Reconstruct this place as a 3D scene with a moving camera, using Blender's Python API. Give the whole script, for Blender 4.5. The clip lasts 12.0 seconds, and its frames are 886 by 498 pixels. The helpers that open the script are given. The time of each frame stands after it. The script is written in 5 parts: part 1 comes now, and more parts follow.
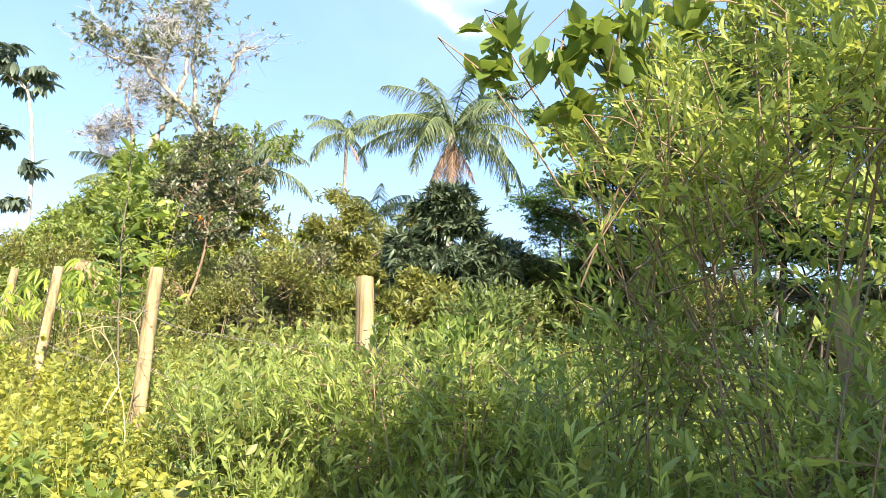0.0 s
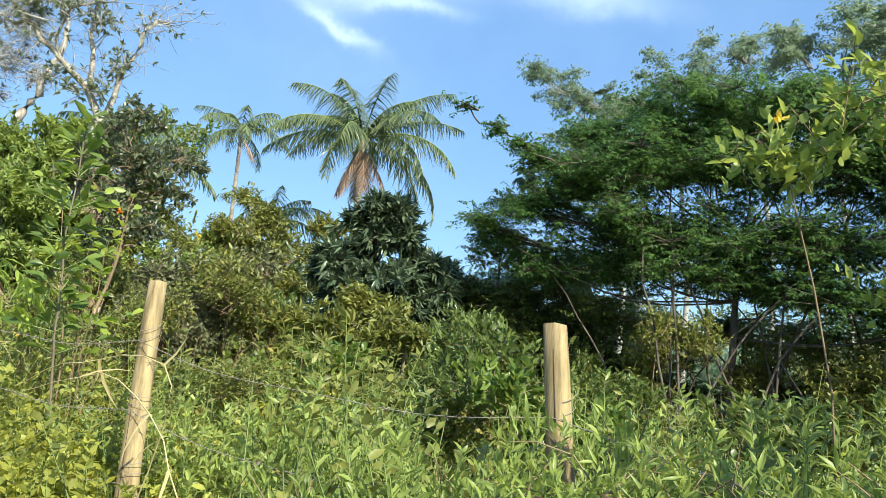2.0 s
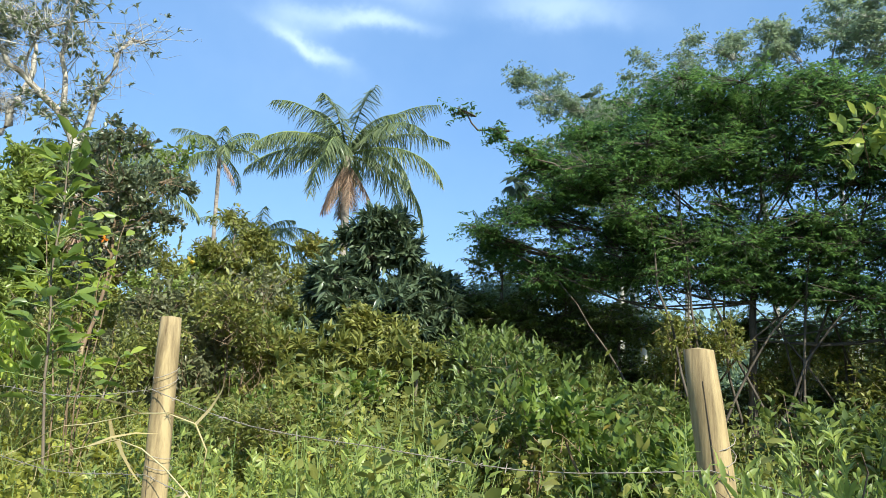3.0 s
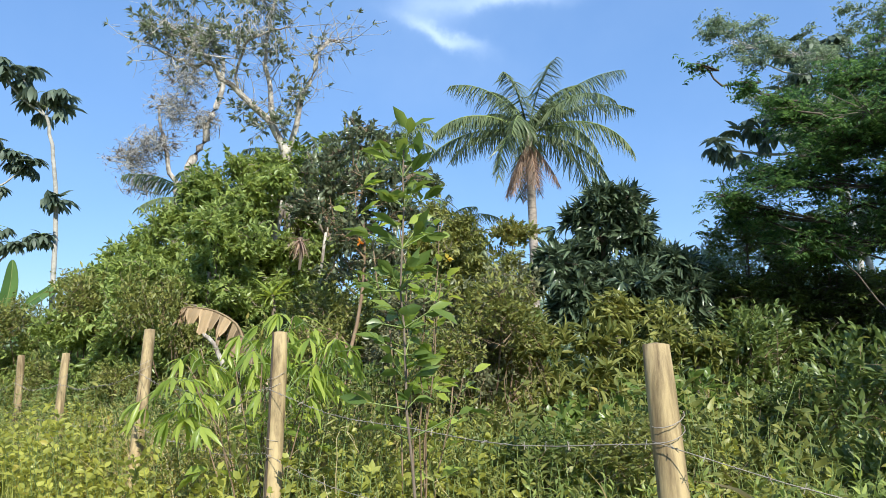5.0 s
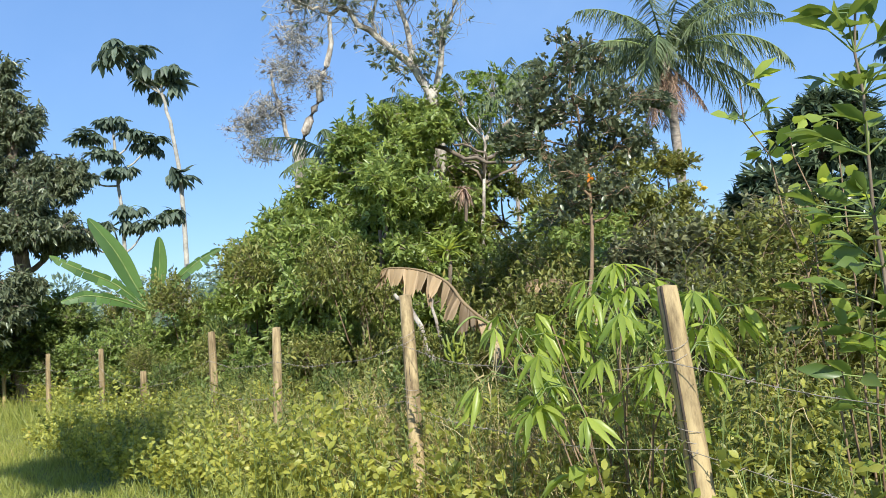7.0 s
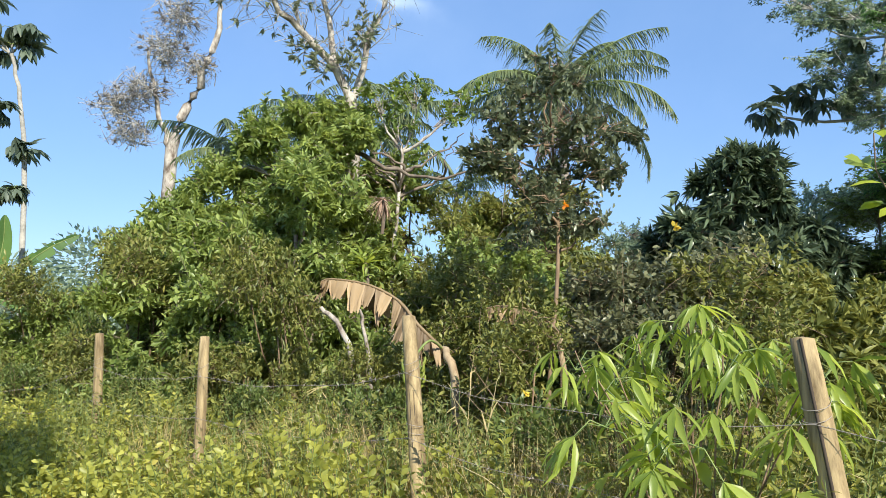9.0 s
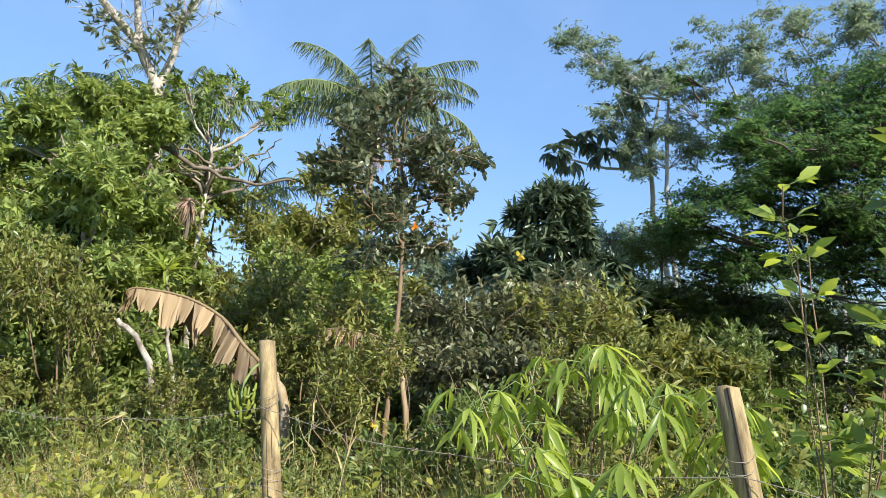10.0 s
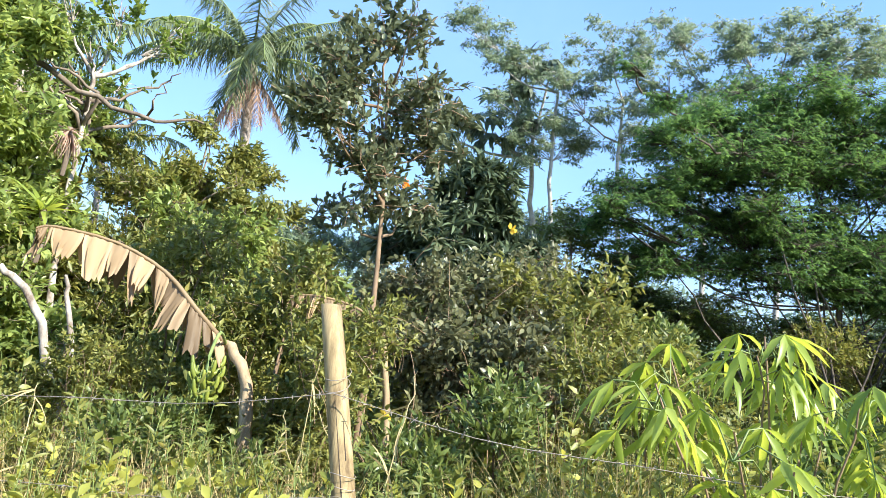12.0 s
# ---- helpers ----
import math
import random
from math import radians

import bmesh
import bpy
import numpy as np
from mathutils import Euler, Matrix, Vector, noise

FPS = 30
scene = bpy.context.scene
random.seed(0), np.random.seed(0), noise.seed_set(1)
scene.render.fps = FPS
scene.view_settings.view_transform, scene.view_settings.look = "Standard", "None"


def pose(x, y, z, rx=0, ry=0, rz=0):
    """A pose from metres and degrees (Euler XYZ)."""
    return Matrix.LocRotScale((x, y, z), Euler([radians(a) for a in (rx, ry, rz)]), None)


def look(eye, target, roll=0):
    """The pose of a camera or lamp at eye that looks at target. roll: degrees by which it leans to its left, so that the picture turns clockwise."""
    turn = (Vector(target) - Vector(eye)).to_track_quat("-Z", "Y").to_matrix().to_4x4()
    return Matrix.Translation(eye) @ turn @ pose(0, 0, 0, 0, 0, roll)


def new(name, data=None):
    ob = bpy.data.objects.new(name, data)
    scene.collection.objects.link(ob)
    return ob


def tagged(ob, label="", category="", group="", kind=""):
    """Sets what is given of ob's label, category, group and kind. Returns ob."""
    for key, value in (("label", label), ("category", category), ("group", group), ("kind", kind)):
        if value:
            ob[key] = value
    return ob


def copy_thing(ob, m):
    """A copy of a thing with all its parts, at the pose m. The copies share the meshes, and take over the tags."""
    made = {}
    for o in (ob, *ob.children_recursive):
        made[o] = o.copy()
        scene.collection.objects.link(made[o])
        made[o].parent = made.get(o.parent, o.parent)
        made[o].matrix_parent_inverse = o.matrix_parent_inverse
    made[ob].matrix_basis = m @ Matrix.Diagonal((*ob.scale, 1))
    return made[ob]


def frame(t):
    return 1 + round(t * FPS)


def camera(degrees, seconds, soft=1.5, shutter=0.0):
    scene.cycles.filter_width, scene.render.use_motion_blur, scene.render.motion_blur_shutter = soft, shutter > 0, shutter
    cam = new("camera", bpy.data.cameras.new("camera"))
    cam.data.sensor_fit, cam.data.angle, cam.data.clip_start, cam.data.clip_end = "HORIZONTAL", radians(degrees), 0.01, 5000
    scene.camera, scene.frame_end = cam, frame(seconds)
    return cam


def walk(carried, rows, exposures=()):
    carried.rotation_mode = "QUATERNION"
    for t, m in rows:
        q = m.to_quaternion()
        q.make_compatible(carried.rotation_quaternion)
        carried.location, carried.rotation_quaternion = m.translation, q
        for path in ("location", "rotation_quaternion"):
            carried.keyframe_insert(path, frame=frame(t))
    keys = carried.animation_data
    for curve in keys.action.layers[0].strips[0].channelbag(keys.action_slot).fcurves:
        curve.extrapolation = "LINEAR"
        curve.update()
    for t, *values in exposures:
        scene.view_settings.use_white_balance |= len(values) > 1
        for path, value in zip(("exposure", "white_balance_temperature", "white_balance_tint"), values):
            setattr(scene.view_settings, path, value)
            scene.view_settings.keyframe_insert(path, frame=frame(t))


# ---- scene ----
cam = camera(63.6, 12.0, soft=0.6)
# seconds, x, y, z, yaw, rx, roll
PATH = [
    (0.0, 0.000, 0.000, 1.500, -0.42, 98.11, -2.98),
    (0.5, -0.369, 0.267, 1.607, -4.31, 97.83, -3.04),
    (1.0, -0.749, 0.621, 1.560, -4.04, 95.84, -0.76),
    (1.5, -1.108, 0.925, 1.564, -6.15, 98.75, -2.37),
    (2.0, -1.393, 1.243, 1.653, -11.61, 99.88, -5.14),
    (2.5, -1.550, 1.629, 1.730, -15.26, 100.96, -2.08),
    (2.7, -1.587, 1.738, 1.727, -13.93, 101.03, -2.06),
    (4.5, -2.602, 2.698, 1.904, -10.36, 100.88, -2.07),
    (5.0, -2.977, 2.896, 1.950, -0.09, 99.22, 0.27),
    (5.5, -3.419, 3.087, 1.985, 9.99, 97.09, 5.33),
    (6.0, -3.930, 3.278, 2.072, 7.62, 97.98, 0.18),
    (6.5, -4.225, 3.582, 2.030, 4.70, 97.14, 3.38),
    (7.0, -4.612, 3.960, 2.086, 7.58, 95.50, 4.07),
    (7.5, -4.911, 4.090, 2.197, -2.79, 96.65, -2.20),
    (9.3, -5.972, 4.683, 2.210, -6.52, 96.02, 1.17),
    (9.5, -6.062, 4.825, 2.238, -11.70, 95.78, 2.74),
    (10.0, -6.318, 5.082, 2.282, -22.95, 97.82, -2.16),
    (10.5, -6.582, 5.317, 2.330, -28.99, 96.86, -5.80),
    (11.0, -6.704, 5.808, 2.239, -34.94, 97.40, -4.19),
    (11.5, -7.008, 6.132, 2.190, -34.56, 97.15, -6.99),
    (12.0, -7.124, 6.529, 2.176, -36.84, 97.16, -5.30),
]
walk(cam, [(t, pose(x, y, z, rx, ry, rz)) for t, x, y, z, rz, rx, ry in PATH],
     [(0.0, 1.5, 6750, 12), (0.5, 1.02, 6350, 0), (1.0, 0.93, 6300, 0), (2.0, 0.88, 6200, 0), (5.0, 0.6, 5850, 6), (7.5, 0.62, 5950, 7),
      (9.5, 0.72, 6150, 8), (10.5, 0.9, 6050, 7), (12.0, 1.4, 6000, 9)])

# ---- light ----
SUN_ELEV, SUN_YAW = 37.0, -160.0      # yaw from +y, anticlockwise
world = bpy.data.worlds.new("world")
scene.world = world
world.use_nodes = True
wn = world.node_tree
sky = wn.nodes.new("ShaderNodeTexSky")
sky.sky_type = "NISHITA"
sky.sun_disc = False
sky.sun_elevation = radians(SUN_ELEV)
sky.sun_rotation = radians(-SUN_YAW)
sky.dust_density = 0.25
sky.ozone_density = 2.0
bg = wn.nodes["Background"]
bg.inputs["Strength"].default_value = 0.138
# thin cirrus: a few torn streaks. Each has a middle, an axis along over half its length, an axis across over half its breadth, and a density
CIRRUS = [
    ((0.076, 0.873, 0.477), (14.253, -1.219, -0.032), (3.063, 37.620, -69.400), 0.75),
    ((0.003, 0.898, 0.437), (18.288, 3.758, -7.850), (-45.261, 41.709, -85.480), 0.8),
    ((0.320, 0.804, 0.494), (11.566, -3.883, -1.174), (4.209, 26.273, -45.451), 0.6),
    ((-0.014, 0.883, 0.469), (28.010, 0.812, -0.681), (-1.476, 19.724, -37.202), 0.35),
    ((0.116, 0.842, 0.522), (13.528, -1.572, -0.483), (0.964, 16.562, -26.895), 0.4),
]
geo = wn.nodes.new("ShaderNodeTexCoord")


def sky_noise(scale, detail):
    nz = wn.nodes.new("ShaderNodeTexNoise")
    nz.inputs["Scale"].default_value, nz.inputs["Detail"].default_value, nz.inputs["Roughness"].default_value = scale, detail, 0.6
    wn.links.new(geo.outputs["Generated"], nz.inputs["Vector"])
    return nz


def sky_math(op, a, b, kind="ShaderNodeMath", out=0):
    nd = wn.nodes.new(kind)
    nd.operation = op
    for k, v in ((0, a), (1, b)):
        if isinstance(v, bpy.types.NodeSocket):
            wn.links.new(v, nd.inputs[k])
        else:
            nd.inputs[k].default_value = v
    return nd.outputs[out]


swirl = sky_math("SUBTRACT", sky_noise(9.0, 5).outputs["Color"], (0.5, 0.5, 0.5), "ShaderNodeVectorMath")
swirl = sky_math("MULTIPLY", swirl, (0.07, 0.07, 0.07), "ShaderNodeVectorMath")
torn = sky_math("ADD", geo.outputs["Generated"], swirl, "ShaderNodeVectorMath")
cover = 0.0
for mid, along, across, dense in CIRRUS:
    off = sky_math("SUBTRACT", torn, mid, "ShaderNodeVectorMath")
    u = sky_math("DOT_PRODUCT", off, along, "ShaderNodeVectorMath", 1)
    v = sky_math("DOT_PRODUCT", off, across, "ShaderNodeVectorMath", 1)
    rr = sky_math("ADD", sky_math("MULTIPLY", u, u), sky_math("MULTIPLY", v, v))
    streak = sky_math("MULTIPLY", sky_math("POWER", 2.718, sky_math("MULTIPLY", rr, -1.0)), dense * 0.62)
    cover = sky_math("ADD", streak, cover)
veil = sky_math("MULTIPLY", sky_math("POWER", sky_noise(1.7, 6).outputs["Fac"], 4.0), 0.35)
cover = sky_math("MINIMUM", sky_math("ADD", cover, veil), 0.9)
mx = wn.nodes.new("ShaderNodeMixRGB")
mx.inputs["Color2"].default_value = (5.2, 5.9, 6.9, 1)
wn.links.new(cover, mx.inputs["Fac"])
haze = wn.nodes.new("ShaderNodeMixRGB")
haze.inputs["Fac"].default_value = 0.6
haze.inputs["Color2"].default_value = (0.92, 1.8, 3.7, 1)
wn.links.new(sky.outputs["Color"], haze.inputs["Color1"])
wn.links.new(haze.outputs["Color"], mx.inputs["Color1"])
wn.links.new(mx.outputs["Color"], bg.inputs["Color"])

sun = new("sun", bpy.data.lights.new("sun", "SUN"))
sun.data.energy = 5.0
sun.data.angle = radians(0.5)
sun.data.color = (1.0, 0.91, 0.75)
ce = math.cos(radians(SUN_ELEV))
to_sun = Vector((-math.sin(radians(SUN_YAW)) * ce, math.cos(radians(SUN_YAW)) * ce, math.sin(radians(SUN_ELEV))))
sun.matrix_world = look(to_sun * 60, (0, 0, 0))

rng = np.random.default_rng(7)


# ---- materials ----
def node_mat(name):
    m = bpy.data.materials.new(name)
    m.use_nodes = True
    t = m.node_tree
    return m, t, t.nodes["Principled BSDF"]


def leaf_mat(name, dark, light, rough=0.45, through_light=0.35, dead=None):
    """Leaves: colour from dark to light leaf by leaf, patches over the crown, light coming through."""
    dark, light = [(r + 0.03 * g, g, b + 0.07 * g) for r, g, b in (dark, light)]
    m, t, p = node_mat(name)
    n, l = t.nodes, t.links
    g = n.new("ShaderNodeNewGeometry")
    c = n.new("ShaderNodeTexCoord")
    z = n.new("ShaderNodeTexNoise")
    z.inputs["Scale"].default_value = 0.9
    z.inputs["Detail"].default_value = 3
    l.new(c.outputs["Object"], z.inputs["Vector"])
    add = n.new("ShaderNodeMath")
    add.operation = "MULTIPLY_ADD"
    add.inputs[1].default_value = 0.6
    l.new(g.outputs["Random Per Island"], add.inputs[0])
    sc = n.new("ShaderNodeMath")
    sc.operation = "MULTIPLY_ADD"
    sc.inputs[1].default_value, sc.inputs[2].default_value = 0.9, -0.22
    l.new(z.outputs["Fac"], sc.inputs[0])
    l.new(sc.outputs[0], add.inputs[2])
    r = n.new("ShaderNodeValToRGB")
    e = r.color_ramp.elements
    e[0].position, e[0].color = 0.1, (*dark, 1)
    e[1].position, e[1].color = 0.85, (*light, 1)
    if dead:
        x = e.new(0.97)
        x.color = (*dead, 1)
    l.new(add.outputs[0], r.inputs["Fac"])
    l.new(r.outputs["Color"], p.inputs["Base Color"])
    p.inputs["Roughness"].default_value = rough
    p.inputs["Specular IOR Level"].default_value = 0.4
    tr = n.new("ShaderNodeBsdfTranslucent")
    hs = n.new("ShaderNodeHueSaturation")
    hs.inputs["Hue"].default_value, hs.inputs["Saturation"].default_value, hs.inputs["Value"].default_value = 0.48, 1.1, 1.5
    l.new(r.outputs["Color"], hs.inputs["Color"])
    l.new(hs.outputs["Color"], tr.inputs["Color"])
    mixer = n.new("ShaderNodeMixShader")
    mixer.inputs["Fac"].default_value = through_light
    l.new(p.outputs[0], mixer.inputs[1])
    l.new(tr.outputs[0], mixer.inputs[2])
    l.new(mixer.outputs[0], n["Material Output"].inputs["Surface"])
    return m


def bark_mat(name, a, b, scale=6.0, stretch=0.25, bump=0.5, rough=0.85):
    m, t, p = node_mat(name)
    n, l = t.nodes, t.links
    c = n.new("ShaderNodeTexCoord")
    mpg = n.new("ShaderNodeMapping")
    mpg.inputs["Scale"].default_value = (1, 1, stretch)
    l.new(c.outputs["Object"], mpg.inputs["Vector"])
    z = n.new("ShaderNodeTexNoise")
    z.inputs["Scale"].default_value, z.inputs["Detail"].default_value, z.inputs["Roughness"].default_value = scale, 8, 0.7
    l.new(mpg.outputs["Vector"], z.inputs["Vector"])
    r = n.new("ShaderNodeValToRGB")
    e = r.color_ramp.elements
    e[0].position, e[0].color = 0.36, (*a, 1)
    e[1].position, e[1].color = 0.62, (*b, 1)
    l.new(z.outputs["Fac"], r.inputs["Fac"])
    l.new(r.outputs["Color"], p.inputs["Base Color"])
    bp = n.new("ShaderNodeBump")
    bp.inputs["Strength"].default_value = bump
    bp.inputs["Distance"].default_value = 0.01
    l.new(z.outputs["Fac"], bp.inputs["Height"])
    l.new(bp.outputs["Normal"], p.inputs["Normal"])
    p.inputs["Roughness"].default_value = rough
    return m


M = {}
M["bushy"] = leaf_mat("leaf_mid_green", (0.1, 0.16, 0.03), (0.34, 0.42, 0.09), 0.33, 0.4)
M["dark"] = leaf_mat("leaf_leathery_dark", (0.07, 0.095, 0.045), (0.19, 0.22, 0.11), 0.27, 0.3)
M["loquat"] = leaf_mat("leaf_loquat", (0.042, 0.068, 0.036), (0.14, 0.19, 0.09), 0.26, 0.2)
M["feather"] = leaf_mat("leaf_feathery", (0.04, 0.092, 0.034), (0.15, 0.275, 0.065), 0.45, 0.5)
M["dusty"] = leaf_mat("leaf_dusty_grey", (0.12, 0.15, 0.08), (0.27, 0.31, 0.17), 0.5, 0.35)
M["cecropia"] = leaf_mat("leaf_cecropia", (0.06, 0.09, 0.06), (0.16, 0.21, 0.13), 0.5, 0.3)
M["fine"] = leaf_mat("leaf_airy", (0.13, 0.185, 0.115), (0.29, 0.37, 0.21), 0.45, 0.5)
M["palm"] = leaf_mat("leaf_palm", (0.07, 0.11, 0.045), (0.2, 0.24, 0.09), 0.35, 0.3)
M["palm_dead"] = leaf_mat("leaf_palm_dry", (0.26, 0.18, 0.11), (0.48, 0.35, 0.24), 0.8, 0.25)
M["weed"] = leaf_mat("leaf_weed", (0.15, 0.185, 0.022), (0.5, 0.51, 0.075), 0.42, 0.45, (0.5, 0.38, 0.1))
M["willow"] = leaf_mat("leaf_willowy", (0.13, 0.19, 0.035), (0.4, 0.48, 0.1), 0.38, 0.45)
M["shrub"] = leaf_mat("leaf_shrub_olive", (0.085, 0.115, 0.02), (0.3, 0.31, 0.06), 0.45, 0.35, (0.42, 0.32, 0.08))
# Darkened green: thicket shade is put into the leaf colour itself.
M["shaded"] = leaf_mat("leaf_shade_toned", (0.07, 0.11, 0.022), (0.21, 0.27, 0.055), 0.38, 0.35)
M["bright"] = leaf_mat("leaf_bright", (0.17, 0.26, 0.03), (0.44, 0.53, 0.07), 0.35, 0.5)
M["sapling"] = leaf_mat("leaf_sapling", (0.075, 0.135, 0.022), (0.23, 0.31, 0.048), 0.33, 0.4)
M["greyleaf"] = leaf_mat("leaf_grey_green", (0.07, 0.085, 0.035), (0.22, 0.23, 0.1), 0.33, 0.3)
M["dry"] = leaf_mat("straw", (0.4, 0.32, 0.1), (0.65, 0.54, 0.24), 0.7, 0.35)
M["grass"] = leaf_mat("grass_blade", (0.14, 0.19, 0.025), (0.42, 0.44, 0.08), 0.45, 0.45, (0.6, 0.48, 0.2))
M["twigleaf"] = leaf_mat("leaf_purplish_twig", (0.15, 0.14, 0.12), (0.3, 0.28, 0.24), 0.8, 0.2)
M["banana"] = leaf_mat("leaf_banana", (0.06, 0.13, 0.028), (0.16, 0.28, 0.055), 0.35, 0.4)
M["banana_dead"] = leaf_mat("leaf_banana_withered", (0.05, 0.032, 0.014), (0.44, 0.32, 0.155), 0.6, 0.2)
M["yellow"] = leaf_mat("leaf_yellow", (0.6, 0.45, 0.03), (0.75, 0.62, 0.06), 0.5, 0.4)
M["orange"] = leaf_mat("petal_orange", (0.7, 0.25, 0.02), (0.8, 0.4, 0.04), 0.5, 0.4)
M["fruit"] = bark_mat("green_banana_skin", (0.11, 0.15, 0.02), (0.22, 0.25, 0.035), 4, 0.3, 0.1, 0.5)
M["bark"] = bark_mat("bark_brown", (0.09, 0.065, 0.045), (0.24, 0.19, 0.14))
M["bark_pale"] = bark_mat("bark_pale_lichen", (0.13, 0.095, 0.07), (0.55, 0.5, 0.43), 5.0, 0.5)
M["bark_grey"] = bark_mat("bark_grey_smooth", (0.25, 0.24, 0.21), (0.48, 0.45, 0.4), 3.0, 1.0, 0.2)
M["bark_dark"] = bark_mat("bark_dark", (0.04, 0.03, 0.022), (0.12, 0.095, 0.07))
M["bark_sheath"] = bark_mat("dry_banana_sheath", (0.2, 0.13, 0.07), (0.46, 0.36, 0.22), 7, 0.15)
M["twig"] = bark_mat("twig_brown", (0.14, 0.09, 0.05), (0.3, 0.21, 0.13))
M["stem"] = bark_mat("stem_green", (0.1, 0.16, 0.04), (0.25, 0.3, 0.09), 5, 0.3, 0.15, 0.6)
M["palm_trunk"] = bark_mat("palm_trunk_grey", (0.17, 0.14, 0.12), (0.4, 0.34, 0.29), 4, 2.5)
M["post"] = bark_mat("weathered_post_timber", (0.12, 0.08, 0.036), (0.43, 0.325, 0.165), 14, 0.06, 0.6, 0.8)
M["crack"] = bark_mat("post_crack_dark", (0.03, 0.022, 0.015), (0.07, 0.05, 0.035))
M["straw_cane"] = bark_mat("dry_cane", (0.36, 0.29, 0.13), (0.6, 0.5, 0.27), 9, 0.1, 0.2)
M["soil"] = bark_mat("soil_litter", (0.08, 0.085, 0.02), (0.22, 0.22, 0.05), 5, 1.0, 0.8, 0.95)
wire, wt, wp = node_mat("rusty_galvanised_wire")
wp.inputs["Base Color"].default_value = (0.36, 0.31, 0.26, 1)
wp.inputs["Metallic"].default_value, wp.inputs["Roughness"].default_value = 0.4, 0.7
M["wire"] = wire


# ---- mesh helpers ----
def mesh_of(name, verts, faces, mat, smooth=False):
    """A mesh from an array of vertices and an array of faces with equal corner counts."""
    verts, faces = np.asarray(verts, np.float32), np.asarray(faces, np.int32)
    k = faces.shape[1]
    me = bpy.data.meshes.new(name)
    me.vertices.add(len(verts))
    me.vertices.foreach_set("co", verts.ravel())
    me.loops.add(faces.size)
    me.loops.foreach_set("vertex_index", faces.ravel())
    me.polygons.add(len(faces))
    me.polygons.foreach_set("loop_start", np.arange(len(faces), dtype=np.int32) * k)
    me.polygons.foreach_set("loop_total", np.full(len(faces), k, np.int32))
    if smooth:
        me.polygons.foreach_set("use_smooth", np.ones(len(faces), bool))
    me.update(calc_edges=True)
    me.validate()
    me.materials.append(mat)
    return me


def put(name, me, parent=None, label="", at=(0, 0, 0)):
    ob = new(name, me)
    if parent is not None:
        ob.parent = parent
    else:
        ob.location = at
    if label:
        ob["label"] = label
    if name in ("twig_work", "branching", "frond_leaf", "petiole_work", "barbing", "blade_leaf"):
        ob["kind"] = "stuff"
    return ob


def thing(name, at, label, category, group=""):
    ob = new(name)
    ob.location = at
    ob.empty_display_size = 0.2
    return tagged(ob, label, category, group)


def unit(v):
    return v / np.maximum(np.linalg.norm(v, axis=-1, keepdims=True), 1e-9)


def tubes(lines):
    """Tapered tubes: lines of (points, first radius, last radius, sides). Returns vertices and quads."""
    vs, fs, base = [], [], 0
    for pts, r0, r1, k in lines:
        pts = np.asarray(pts, float)
        n = len(pts)
        d = unit(np.gradient(pts, axis=0))
        ref = np.where(np.abs(d[:, 2:3]) > 0.9, [[1.0, 0, 0]], [[0, 0, 1.0]])
        a = unit(np.cross(d, ref))
        b = np.cross(d, a)
        ang = np.arange(k) * 2 * np.pi / k
        rad = np.linspace(r0, r1, n)[:, None, None] if np.isscalar(r0) else np.asarray(r0)[:, None, None]
        ring = pts[:, None] + rad * (np.cos(ang)[None, :, None] * a[:, None] + np.sin(ang)[None, :, None] * b[:, None])
        vs.append(ring.reshape(-1, 3))
        i, j = np.meshgrid(np.arange(n - 1), np.arange(k), indexing="ij")
        q = np.stack([i * k + j, i * k + (j + 1) % k, (i + 1) * k + (j + 1) % k, (i + 1) * k + j], -1).reshape(-1, 4)
        fs.append(q + base)
        base += n * k
    return np.concatenate(vs), np.concatenate(fs)


def curve_pts(ctrl, n, wobble=0.0):
    """Smooth points through control points, with a little wobble."""
    c = np.asarray(ctrl, float)
    t = np.linspace(0, len(c) - 1, n)
    i = np.clip(t.astype(int), 0, len(c) - 2)
    f = (t - i)[:, None]
    p0, p1, p2, p3 = c[np.maximum(i - 1, 0)], c[i], c[i + 1], c[np.minimum(i + 2, len(c) - 1)]
    out = 0.5 * (2 * p1 + (p2 - p0) * f + (2 * p0 - 5 * p1 + 4 * p2 - p3) * f ** 2 + (3 * p1 - p0 - 3 * p2 + p3) * f ** 3)
    if wobble:
        w = rng.normal(0, wobble, out.shape)
        w[0] = w[-1] = 0
        out += w
    return out


# leaf outlines: along, across, up; and triangles
RHOMB = (np.array([(0, 0, 0), (0.45, 0.5, 0.07), (1, 0, -0.1), (0.45, -0.5, 0.07)], float), np.array([(0, 1, 2), (0, 2, 3)]))
OVAL = (np.array([(0, 0, 0), (0.25, 0.4, 0.06), (0.6, 0.5, 0.05), (1, 0, -0.12), (0.6, -0.5, 0.05), (0.25, -0.4, 0.06), (0.45, 0, 0.0)], float),
        np.array([(0, 6, 1), (1, 6, 2), (2, 6, 3), (3, 6, 4), (4, 6, 5), (5, 6, 0)]))
LANCE = (np.array([(0, 0, 0), (0.35, 0.5, 0.03), (0.35, -0.5, 0.03), (0.7, 0.36, -0.07), (0.7, -0.36, -0.07), (1, 0, -0.26), (0.35, 0, -0.01), (0.7, 0, -0.1)], float),
         np.array([(0, 6, 1), (0, 2, 6), (1, 6, 7), (1, 7, 3), (2, 7, 6), (2, 4, 7), (3, 7, 5), (4, 5, 7)]))
